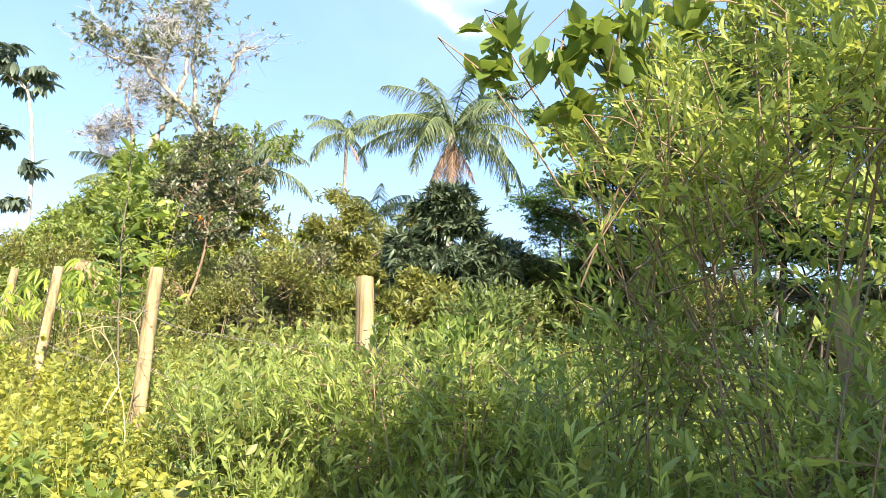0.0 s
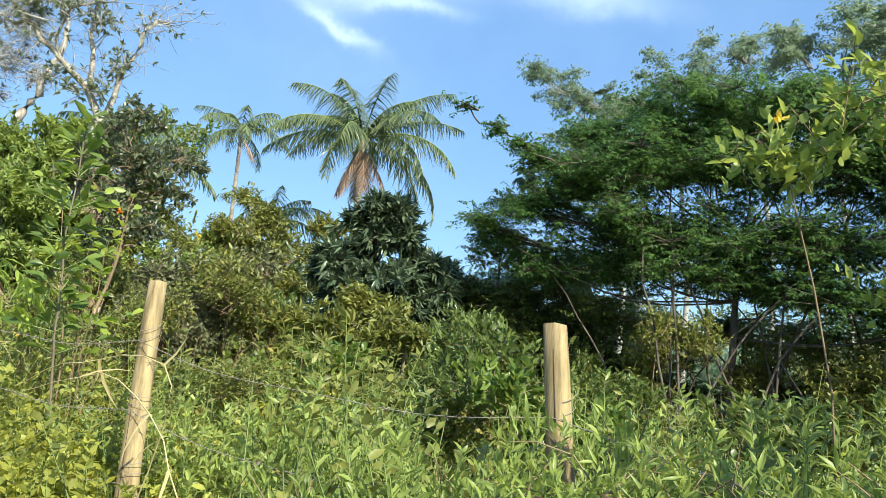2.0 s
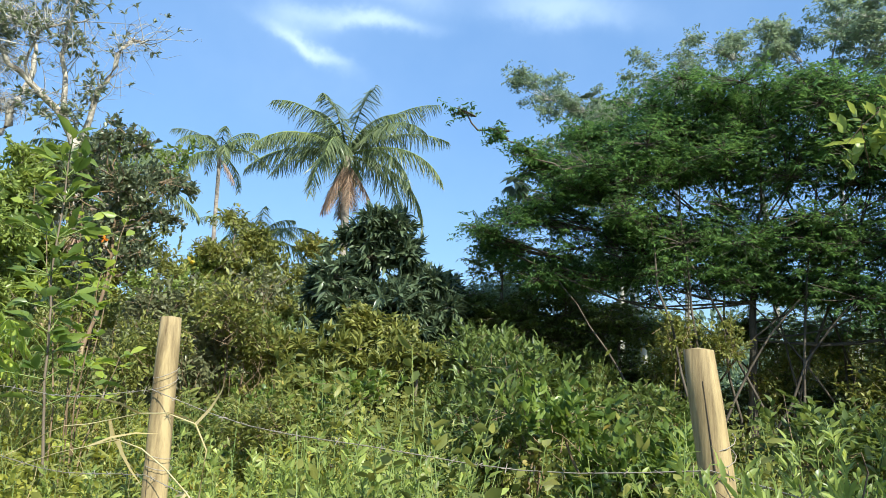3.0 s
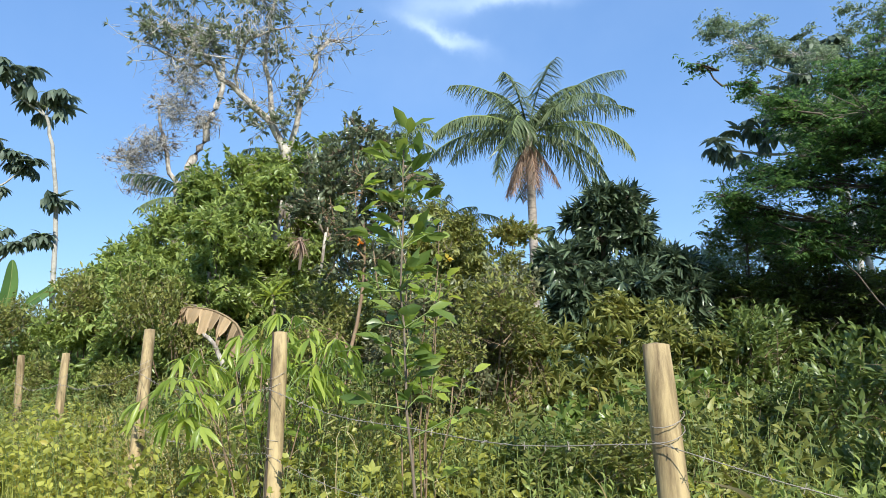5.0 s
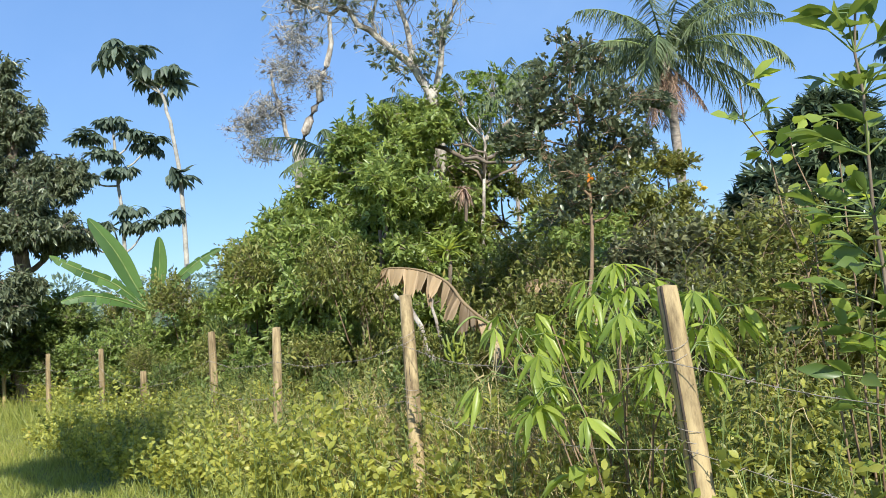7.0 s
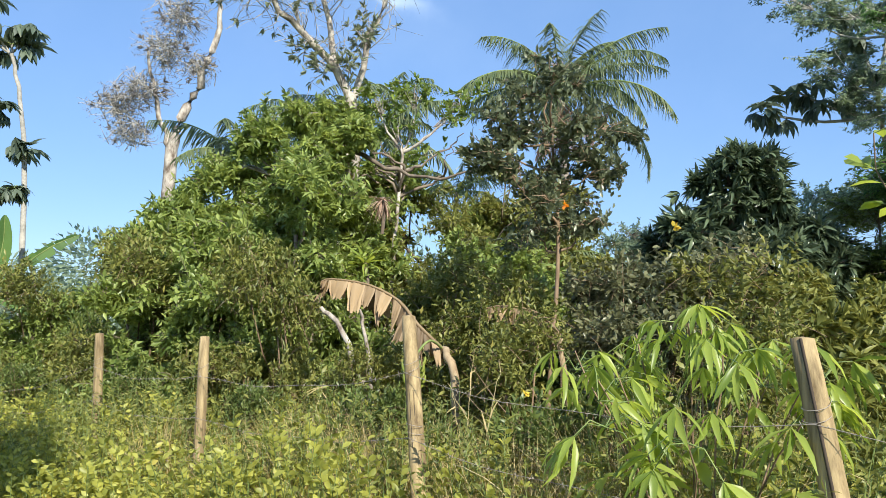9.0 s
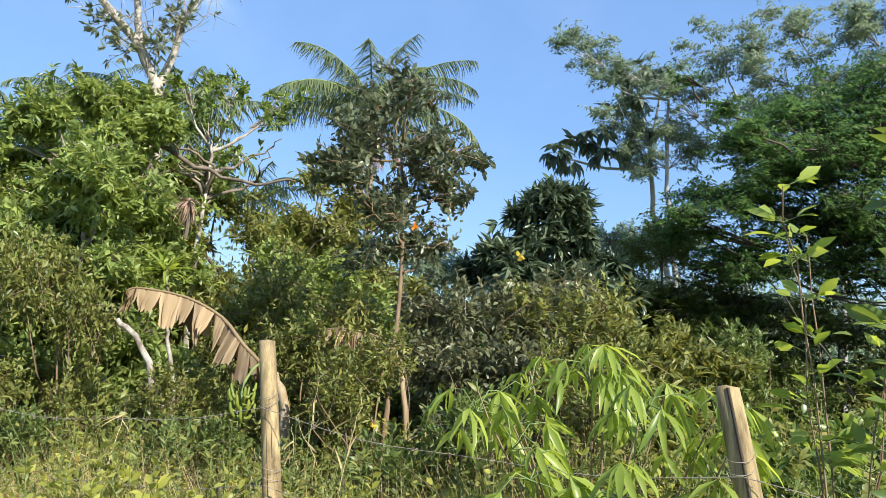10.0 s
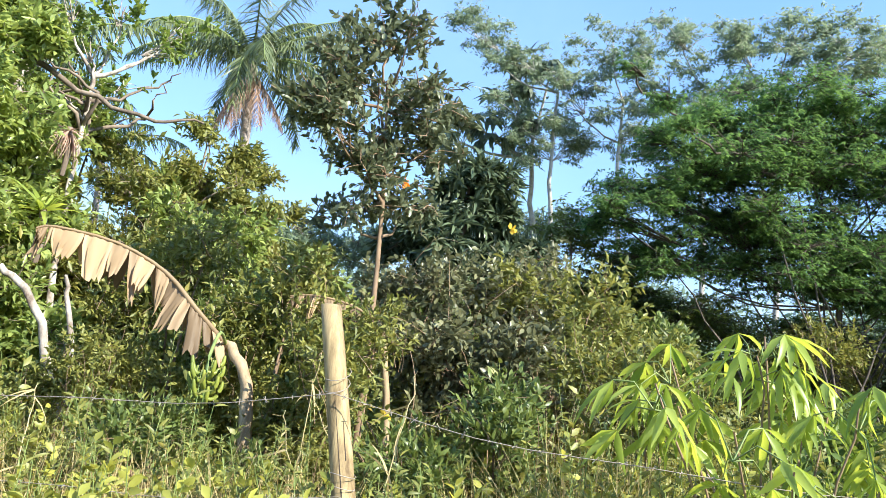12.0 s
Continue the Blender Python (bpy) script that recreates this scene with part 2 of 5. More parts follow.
BLADE = (np.array([(0, 0.5, 0), (0, -0.5, 0), (0.35, 0.42, 0.0), (0.35, -0.42, 0.0), (0.7, 0.26, -0.1), (0.7, -0.26, -0.1), (1, 0, -0.3)], float),
         np.array([(0, 1, 3), (0, 3, 2), (2, 3, 5), (2, 5, 4), (4, 5, 6)]))


def leaves(p, d, length, width, outline, flat=0.5):
    """Many leaves: base points, directions, sizes. flat: how far the blades lie face up."""
    tv, tf = outline
    n = len(p)
    d = unit(d)
    up = unit(rng.normal(0, 1, (n, 3)) * (1 - flat) + np.array([0, 0, 1.0]) * flat * 1.8)
    side = unit(np.cross(d, up))
    nor = np.cross(side, d)
    length, width = np.broadcast_to(length, n), np.broadcast_to(width, n)
    v = (p[:, None] + d[:, None] * (tv[None, :, 0, None] * length[:, None, None])
         + side[:, None] * (tv[None, :, 1, None] * width[:, None, None])
         + nor[:, None] * (tv[None, :, 2, None] * length[:, None, None]))
    f = tf[None] + (np.arange(n) * len(tv))[:, None, None]
    return v.reshape(-1, 3), f.reshape(-1, 3)


def join(parts):
    vs, fs, b = [], [], 0
    for v, f in parts:
        vs.append(v)
        fs.append(f + b)
        b += len(v)
    return np.concatenate(vs), np.concatenate(fs)


def ball(n, shell=0.55):
    v = unit(rng.normal(0, 1, (n, 3)))
    return v * (shell + (1 - shell) * rng.random((n, 1)) ** 0.7), v


def twig_leaves(q, d, per, length, width, outline, mode, twig):
    """Leaves along twigs that end at q and run along d."""
    n = len(q)
    u = rng.random(n * per)
    qq, dd = np.repeat(q, per, 0), np.repeat(d, per, 0)
    base = qq - dd * (u * twig)[:, None]
    m = n * per
    if mode == "spray":
        side = unit(np.cross(dd, [0, 0, 1.0])) * np.where(np.arange(m) % 2, 1, -1)[:, None]
        ld = dd * 0.45 + side + rng.normal(0, 0.3, (m, 3)) + np.array([0, 0, -0.35])
        return leaves(base, ld, length * rng.uniform(0.6, 1.2, m), width, outline, 0.75)
    if mode == "hang":
        ld = dd * 0.4 + rng.normal(0, 0.5, (m, 3)) + np.array([0, 0, -0.75])
    elif mode == "whorl":
        base = qq - dd * (u * twig * 0.35)[:, None]
        ld = dd * 0.75 + unit(np.cross(dd, rng.normal(0, 1, (m, 3)))) * 0.8
    elif mode == "up":
        ld = dd * 0.9 + unit(np.cross(dd, rng.normal(0, 1, (m, 3)))) * 0.6 + np.array([0, 0, 0.15])
    else:
        ld = dd * 0.5 + rng.normal(0, 0.6, (m, 3)) + np.array([0, 0, -0.1])
    return leaves(base, ld, length * rng.uniform(0.6, 1.2, m), width * rng.uniform(0.7, 1.15, m), outline, 0.5)


def crown_tree(name, label, category, base, trunk, r0, lobes, per_area, per, length, width, outline, leaf, bark,
               mode="spiral", twig=0.35, limbs=True, deep=1.0, shell=0.5, group="", r1=0.4, lift=0.25, limb_r=0.35, clump=1.0, spread=0.82):
    """A woody plant. trunk: control points from the foot up; lobes: (x, y, z, radius across, radius up) of leafy masses."""
    root = thing(name, base, label, category, group)
    o = np.array(base, float)
    tp = curve_pts(np.asarray(trunk, float) - o, max(6, 4 * len(trunk)), r0 * 0.15)
    put("trunk", mesh_of("trunk", *tubes([(tp, r0, r0 * r1, 9)]), M[bark], True), root)
    crown, thin = [], []
    for x, y, z, a, b in lobes:
        c = np.array((x, y, z)) - o
        rad = np.array((a, a * deep, b))
        near = tp[len(tp) // 3:]
        k = near[np.argmin(np.linalg.norm(near - (c - [0, 0, b * 1.2]), axis=1))]
        if a < 0.5 * lobes[0][3] or not limbs:
            k = c + (k - c) * min(1.0, 0.9 / np.linalg.norm(k - c))
        if limbs:
            mid = (k + c) / 2 + np.array([0, 0, -0.12 * np.linalg.norm(c - k)]) + rng.normal(0, 0.06, 3)
            lp = curve_pts([k, mid, c], 7, 0.02)
            put("limb", mesh_of("limb", *tubes([(lp, r0 * limb_r, r0 * 0.12, 6)]), M[bark], True), root)
        n = max(5, int(per_area * 4 * np.pi * ((a * a * deep + 2 * a * b) / 3)))
        clumps = max(5, int(9 * a + 3))
        cc = c + ball(clumps, 0.35)[0] * rad * spread
        size = rng.uniform(0.22, 0.5, clumps) * clump
        pick = rng.choice(clumps, n, p=size ** 2 / (size ** 2).sum())
        pt, out = ball(n, shell)
        q = cc[pick] + pt * rad.mean() * size[pick][:, None] * np.array((1.1, 1.1, 0.85))
        away = unit(q - c)
        d = unit(out * 0.5 + away * 0.5 + np.array([0, 0, lift]) + rng.normal(0, 0.35, (n, 3)))
        if mode == "spray":
            q = cc[pick] + (q - cc[pick]) * np.array((1.2, 1.2, 0.75))
            d = unit(d * np.array((1, 1, 0.5)) + rng.normal(0, 0.2, d.shape))
        far = rng.random(n) < 0.07
        q[far] += d[far] * rng.uniform(0.1, 0.35, (far.sum(), 1)) * min(1.0, a)
        crown.append(twig_leaves(q, d, per, length, width, outline, mode, twig))
        for j in range(clumps):
            thin.append((curve_pts([c * 0.7 + k * 0.3, (c + cc[j]) / 2 + rng.normal(0, 0.05, 3), cc[j]], 5), r0 * 0.14, r0 * 0.06, 4))
        for i in range(0, n, 2):
            w = cc[pick[i]]
            thin.append(((w, (w + q[i]) / 2 + rng.normal(0, 0.03, 3), q[i]), 0.007 * max(1, a), 0.003, 3))
    put("twig_work", mesh_of("twig_work", *tubes(thin), M[bark]), root)
    put("crown", mesh_of("crown", *join(crown), M[leaf]), root)
    return root


# ---- ground ----
AX, AY = np.array([-0.7372, 0.6757]), np.array([0.6757, 0.7372])   # along the track; from it towards the fence


def lay(s, n):
    """World x, y from metres along the track and across it."""
    return AX[0] * s + AY[0] * n, AX[1] * s + AY[1] * n


def height(x, y):
    s = np.asarray(x) * AX[0] + np.asarray(y) * AX[1]
    e = np.clip((s + 2) / 10, 0, 1)
    up = 0.6 * (e * e * (3 - 2 * e)) - 0.06
    f = np.clip((s - 10) / 8, 0, 1)
    return up - 0.2 * f * f * (3 - 2 * f)


def on(s, n):
    x, y = lay(s, n)
    return float(x), float(y), float(height(x, y))


def build_ground():
    r = np.concatenate([np.linspace(0, 30, 61), np.geomspace(32, 1500, 26)])
    a = np.linspace(0, 2 * np.pi, 97)[:-1]
    R, A = np.meshgrid(r[1:], a, indexing="ij")
    x, y = R * np.cos(A) - 4, R * np.sin(A) + 8
    z = height(x, y) + 0.03 * np.sin(x * 2.1 + np.cos(y * 1.7)) * np.sin(y * 1.9)
    v = np.concatenate([[(-4, 8, float(height(-4, 8)))], np.stack([x, y, z], -1).reshape(-1, 3)])
    k = len(a)
    i, j = np.meshgrid(np.arange(len(r) - 2), np.arange(k), indexing="ij")
    q = np.stack([1 + i * k + j, 1 + (i + 1) * k + j, 1 + (i + 1) * k + (j + 1) % k, 1 + i * k + (j + 1) % k], -1).reshape(-1, 4)
    ob = put("ground", mesh_of("ground", v, q, M["soil"], True))
    tagged(ob, "grassy track and overgrown rough ground with leaf litter", "ground", kind="structure")


build_ground()

# ---- fence ----
# along, across, top above datum, lean along, lean across, radius
POSTS = [(0.55, 2.4, 1.72, 0.12, 0.03, 0.05), (2.95, 2.61, 1.88, 0.128, 0.02, 0.055), (5.34, 2.56, 2.02, 0.126, 0.065, 0.057),
         (7.99, 2.78, 2.16, 0.156, 0.12, 0.058), (10.48, 3.12, 2.28, 0.2, 0.15, 0.055), (13.31, 3.47, 2.11, 0.06, 0.077, 0.055), (15.97, 3.81, 2.12, 0.03, 0.01, 0.06),
         (18.67, 3.71, 1.55, 0.02, 0, 0.06), (22.0, 3.9, 1.95, 0.03, 0, 0.06), (25.4, 3.6, 1.9, 0, 0, 0.06), (29.5, 3.3, 1.95, 0, 0, 0.06)]


def build_post(s, n, top, ls, ln, rad, cracked):
    x, y = lay(s, n)
    rad *= 0.92
    z0 = float(height(x, y))
    h = top - z0
    dx, dy = lay(-ls * h, -ln * h)
    root = thing("fence_post", (x + dx, y + dy, z0), "sun-bleached round timber fence post with grey grain, in weeds", "fence post", "fence posts")
    k, m = 14, 12
    vs = []
    seed = rng.random(4) * 6
    for i in range(m + 1):
        t = i / m
        zz = -0.15 + (h + 0.15) * t
        cx, cy = -dx * zz / h + 0.012 * math.sin(3 * t + seed[0]), -dy * zz / h + 0.012 * math.sin(2.6 * t + seed[1])
        for j in range(k):
            a = 2 * math.pi * j / k
            r = rad * (1.08 - 0.14 * t) * (1 + 0.05 * math.sin(2 * a + seed[2]) + 0.03 * math.sin(5 * a + 4 * t + seed[3]))
            if i == m:
                r *= 0.93
            vs.append((cx + r * math.cos(a), cy + r * math.sin(a), zz))
    fs = [(i * k + j, i * k + (j + 1) % k, (i + 1) * k + (j + 1) % k, (i + 1) * k + j) for i in range(m) for j in range(k)]
    bm = bmesh.new()
    bv = [bm.verts.new(v) for v in vs]
    for f in fs:
        bm.faces.new([bv[q] for q in f])
    tc = Vector(np.mean(vs[-k:], axis=0)) + Vector((0, 0, 0.008))
    c = bm.verts.new(tc)
    for j in range(k):
        bm.faces.new((bv[m * k + j], bv[m * k + (j + 1) % k], c))
    me = bpy.data.meshes.new("shaft")
    bm.to_mesh(me)
    bm.free()
    me.materials.append(M["post"])
    me.polygons.foreach_set("use_smooth", [True] * len(me.polygons))
    put("shaft", me, root)
    # long drying crack, a dark sliver set into the face towards the track
    face = math.atan2(-AY[1], -AY[0]) + 0.1
    for w in range(3 if cracked else 2):
        a = face + (0 if w == 0 else rng.uniform(-0.9, 0.9))
        t0, t1 = (0.35, 1.0) if w == 0 and cracked else sorted(rng.uniform(0.15, 0.95, 2))
        pts = []
        for t in np.linspace(t0, t1, 7):
            zz = -0.15 + (h + 0.15) * t
            rr = rad * (1.08 - 0.14 * t) * 0.99
            aa = a + 0.06 * math.sin(5 * t + w)
            pts.append((-dx * zz / h + 0.012 * math.sin(3 * t + seed[0]) + rr * math.cos(aa),
                        -dy * zz / h + 0.012 * math.sin(2.6 * t + seed[1]) + rr * math.sin(aa), zz))
        line = (pts, 0.008 if w == 0 and cracked else 0.003, 0.007 if w == 0 and cracked else 0.001, 5)
        put("crack", mesh_of("crack", *tubes([line]), M["crack"]), root, "dark drying crack")
    # wire wraps
    for f in (0.32, 0.55, 0.78):
        zz = h * f
        pts = [(-dx * f + (rad * 1.07) * math.cos(a), -dy * f + (rad * 1.07) * math.sin(a), zz + 0.02 * math.sin(a + f * 9) + 0.008 * a)
               for a in np.linspace(0, 4 * math.pi, 25)]
        put("wire_tie", mesh_of("wire_tie", *tubes([(pts, 0.0018, 0.0018, 4)]), M["wire"]), root, "twisted rusty tie wire")


for i, p in enumerate(POSTS):
    build_post(*p, cracked=(i == 3))


def build_wire(f, sag):
    pts = []
    for (s0, n0, z0, ls0, ln0, r0), (s1, n1, z1, ls1, ln1, r1) in zip(POSTS[:-1], POSTS[1:]):
        for u in np.linspace(0, 1, 13)[:-1]:
            h0, h1 = (z0 - 0.5) * (1 - f), (z1 - 0.5) * (1 - f)
            a0, a1, c0, c1 = s0 - ls0 * h0, s1 - ls1 * h1, n0 - ln0 * h0, n1 - ln1 * h1
            s, n = a0 + (a1 - a0) * u, c0 + (c1 - c0) * u - 0.065
            x, y = lay(s, n)
            g0 = float(height(*lay(s0, n0)))
            g1 = float(height(*lay(s1, n1)))
            a, b = g0 + (z0 - g0) * f, g1 + (z1 - g1) * f
            pts.append((x, y, a + (b - a) * u - sag * 4 * u * (1 - u) + 0.01 * math.sin(s * 5)))
    pts = np.array(pts)
    root = thing("barbed_wire", pts[0], "sagging rusty barbed wire strung between fence posts", "wire", "fence wires")
    put("strand", mesh_of("strand", *tubes([(pts - pts[0], 0.0019, 0.0019, 4)]), M["wire"]), root)
    barbs = []
    for i in range(2, len(pts) - 1):
        for t in (0.25, 0.75):
            c = pts[i] * (1 - t) + pts[i + 1] * t - pts[0]
            for _ in range(2):
                v = unit(rng.normal(0, 1, 3)) * 0.018
                barbs.append(((c - v, c + v), 0.0018, 0.0018, 3))
    put("barbing", mesh_of("barbing", *tubes(barbs), M["wire"]), root)


for f, sag in ((0.32, 0.1), (0.55, 0.08), (0.78, 0.09)):
    build_wire(f, sag)


def foot(x, y):
    return x, y, float(height(x, y)) - 0.05


# ---- large trees ----
def broad_tree():
    b = foot(-6.9, 18.3)
    crown_tree("broad_tree", "bushy broad-leaved tree with dense mid-green crown", "tree", b,
               [b, (-6.8, 18.3, 2.0), (-6.6, 18.3, 4.5), (-6.45, 18.2, 6.6)], 0.2, [(-6.25, 17.03, 5.64, 0.57, 0.45), (-6.94, 16.99, 5.3, 0.79, 0.62), (-7.34, 16.78, 4.25, 0.89, 0.66), (-9.17, 18.11, 3.88, 1.23, 0.86), (-7.93, 18.07, 5.33, 1.1, 0.86), (-6.79, 18.63, 6.06, 1.14, 0.76), (-6.88, 17.84, 4.4, 1.42, 0.95), (-7.93, 17.32, 3.42, 1.26, 0.8), (-9.23, 16.71, 2.94, 1, 0.55), (-6.19, 18.06, 3.46, 1.07, 0.83), (-5.81, 18.92, 4.93, 1.14, 1.14), (-8.25, 16.89, 2.61, 1.22, 0.55), (-6.93, 17.06, 2.6, 1.22, 0.55), (-9.83, 17.54, 3.71, 0.83, 0.59)],
               34, 16, 0.16, 0.07, RHOMB, "bushy", "bark_pale", twig=0.4, shell=0.3)


def bare_topped_tree():
    b = foot(-6.3, 18.9)
    root = thing("bare_topped_tree", b, "tall half-bare tree with lichen-white bark and tufted leaves", "tree")
    o = np.array(b)
    main = curve_pts([b, (-6.3, 18.8, 3.0), (-6.35, 18.4, 5.4), (-6.42, 18.2, 6.7)], 12, 0.02) - o
    put("trunk", mesh_of("trunk", *tubes([(main, 0.14, 0.12, 9)]), M["bark_pale"], True), root)
    lines = []
    for ctrl, a, z in (([(-6.44, 18.18, 6.67), (-6.75, 18.06, 7.25), (-7.45, 17.78, 7.88), (-8.07, 17.5, 8.51), (-8.84, 17.1, 9.2)], 0.1, 0.035), ([(-6.33, 18.2, 6.69), (-6.07, 18.09, 7.67), (-5.74, 18, 8.65), (-5.45, 17.97, 9.14), (-5.24, 17.99, 9.16)], 0.07, 0.035), ([(-6.65, 18.2, 7.09), (-6.81, 18.35, 8.07), (-7.02, 18.4, 8.9), (-6.91, 18.48, 9.89), (-6.76, 18.38, 10.79)], 0.07, 0.03), ([(-7.45, 17.78, 7.88), (-7.3, 17.41, 8.48), (-6.9, 17.2, 8.87), (-6.3, 17.25, 9.1)], 0.035, 0.015), ([(-7.96, 17.54, 8.39), (-8.5, 17.26, 8.37), (-9.14, 16.94, 8.64)], 0.05, 0.015)):
        lines.append(curve_pts(ctrl, 14, 0.03) - o)
        put("limb", mesh_of("limb", *tubes([(lines[-1], a, z, 7)]), M["bark_pale"], True), root)
    crown, thin = [], []
    for x, y, z, a, h in [(-7.27, 17.85, 7.52, 0.37, 0.31), (-6.19, 18.04, 7.92, 0.43, 0.43), (-6.43, 18, 7.27, 0.49, 0.25), (-6.94, 18.05, 7.19, 0.43, 0.25), (-7.53, 17.31, 8.96, 0.72, 0.48), (-8.66, 16.97, 8.87, 0.59, 0.42), (-9.13, 16.89, 8.99, 0.47, 0.36), (-8.01, 17.28, 8.72, 0.6, 0.48), (-6.69, 18.03, 8.98, 0.5, 0.37), (-7.03, 17.81, 10.22, 1.12, 0.75), (-8.52, 17.23, 10.02, 0.85, 0.61)]:
        c = np.array((x, y, z)) - o
        n = int(26 * a * h / 0.2) + 6
        pt, out = ball(n, 0.2)
        q = c + pt * (a, a, h)
        crown.append(twig_leaves(q, unit(out + [0, 0, 0.4]), 7, 0.17, 0.055, RHOMB, "whorl", 0.2))
        for i in range(0, n, 2):
            s = c * 0.85 + q[i] * 0.15 + rng.normal(0, 0.08, 3)
            thin.append((curve_pts([s, (s + q[i]) / 2 + rng.normal(0, 0.08, 3), q[i]], 5), 0.014, 0.004, 3))
    for line in lines:
        for _ in range(42):
            s = line[rng.integers(3, len(line))]
            e = s + rng.normal(0, 0.42, 3) + [0, 0, 0.25]
            w = curve_pts([s, (s + e) / 2 + rng.normal(0, 0.1, 3), e], 6)
            thin.append((w, 0.013, 0.004, 3))
            for _ in range(2):
                k = w[rng.integers(2, 6)]
                thin.append((curve_pts([k, k + rng.normal(0, 0.14, 3), k + rng.normal(0, 0.24, 3)], 4), 0.006, 0.003, 3))
            if rng.random() < 0.5:
                crown.append(twig_leaves(e[None], unit((e - s)[None]), 7, 0.14, 0.05, RHOMB, "whorl", 0.15))
    put("twig_work", mesh_of("twig_work", *tubes(thin), M["bark_grey"]), root)
    put("crown", mesh_of("crown", *join(crown), M["dusty"]), root)


def white_tree():
    b = foot(-13.7, 31.0)
    root = thing("white_barked_tree", b, "tall slender tree with white bark and thin purplish twigs", "tree")
    o = np.array(b)
    put("trunk", mesh_of("trunk", *tubes([(curve_pts([b, (-13.6, 30.8, 4.0)] + [(-13.38, 30.68, 8.3), (-13.08, 30.54, 9.54), (-12.37, 30.41, 11.13), (-11.81, 30.26, 12.72), (-11.74, 30.08, 14.08)], 24, 0.04) - o, 0.3, 0.07, 9)]), M["bark_pale"], True), root)
    put("limb", mesh_of("limb", *tubes([(curve_pts([(-13.44, 30.62, 8.64), (-13.86, 30.31, 10.46), (-14.17, 30.05, 12.05)], 12, 0.04) - o, 0.12, 0.04, 7)]), M["bark_pale"], True), root)
    thin, crown = [], []
    for x, y, z, a, h in [(-15.12, 30.21, 10.01, 1.15, 0.8), (-14.8, 30.38, 9.1, 0.92, 0.57), (-14.31, 30.22, 10.68, 1.15, 0.69), (-13.6, 30.12, 12.04, 1.15, 0.92), (-13.11, 29.99, 13.41, 1.15, 1.03), (-12.62, 29.83, 14.99, 1.38, 0.92), (-12.47, 30.34, 11.59, 0.69, 0.69)]:
        c = np.array((x, y, z)) - o
        n = int(110 * a)
        pt, out = ball(n, 0.3)
        q = c + pt * (a, a, h) * 1.25
        for i in range(n):
            s = c + pt[i] * (a, a, h) * 0.2 + rng.normal(0, 0.25, 3)
            thin.append((curve_pts([s, (s + q[i]) / 2 + rng.normal(0, 0.12, 3), q[i]], 5), 0.02, 0.006, 3))
        crown.append(twig_leaves(q, unit(out + rng.normal(0, 0.5, (n, 3))), 4, 0.12, 0.022, RHOMB, "spiral", 0.5))
        m = n // 9
        crown.append(twig_leaves(q[:m] * 0.7 + c * 0.3, unit(out[:m] + [0, 0, 0.5]), 9, 0.22, 0.07, RHOMB, "whorl", 0.3))
    put("twig_work", mesh_of("twig_work", *tubes(thin), M["bark_grey"]), root)
    put("crown", mesh_of("crown", *join(crown), M["twigleaf"]), root)


def back_tree():
    b = foot(-3.9, 20.3)
    crown_tree("broad_tree", "spreading tree with yellowish-green foliage behind the thicket", "tree", b,
               [b, (-3.8, 20.3, 2.0), (-3.9, 20.2, 4.5)], 0.16, [(-2.89, 19.91, 4.91, 1.2, 1.2), (-3.6, 19.13, 3.85, 1.57, 1), (-2.06, 19.48, 3.84, 1.02, 0.88), (-5.75, 19.27, 4.33, 1.28, 1.14), (-4.2, 18.36, 2.63, 1.48, 0.81), (-5.82, 18.49, 2.83, 1.34, 0.81)], 20, 14, 0.16, 0.06, RHOMB, "shrub", "bark", twig=0.4, shell=0.2, clump=0.9, spread=1.0)


def dark_tree():
    b = foot(-4.2, 11.5)
    crown_tree("slender_tree", "slender small tree with sparse dark leathery leaves", "tree", b,
               [b, (-4.15, 11.5, 1.6), (-3.95, 11.8, 3.0), (-4.0, 11.85, 4.3)], 0.034, [(-4.09, 11.86, 4.35, 0.59, 0.42), (-4.49, 11.81, 3.89, 0.46, 0.4), (-3.6, 11.88, 4.18, 0.48, 0.36), (-3.93, 11.92, 3.68, 0.59, 0.36), (-3.24, 11.78, 4.4, 0.3, 0.3), (-3.52, 11.81, 3.89, 0.42, 0.36), (-4.07, 11.81, 4.88, 0.47, 0.3), (-4.51, 11.84, 4.45, 0.35, 0.35), (-4.65, 11.81, 4.08, 0.29, 0.29), (-4.2, 11.91, 3.32, 0.47, 0.29), (-3.71, 11.92, 3.25, 0.42, 0.3), (-4.09, 11.35, 4.85, 0.12, 0.2)],
               36, 10, 0.085, 0.04, OVAL, "dark", "twig", mode="up", twig=0.25, shell=0.05, clump=1.4, spread=1.05, limb_r=0.5)


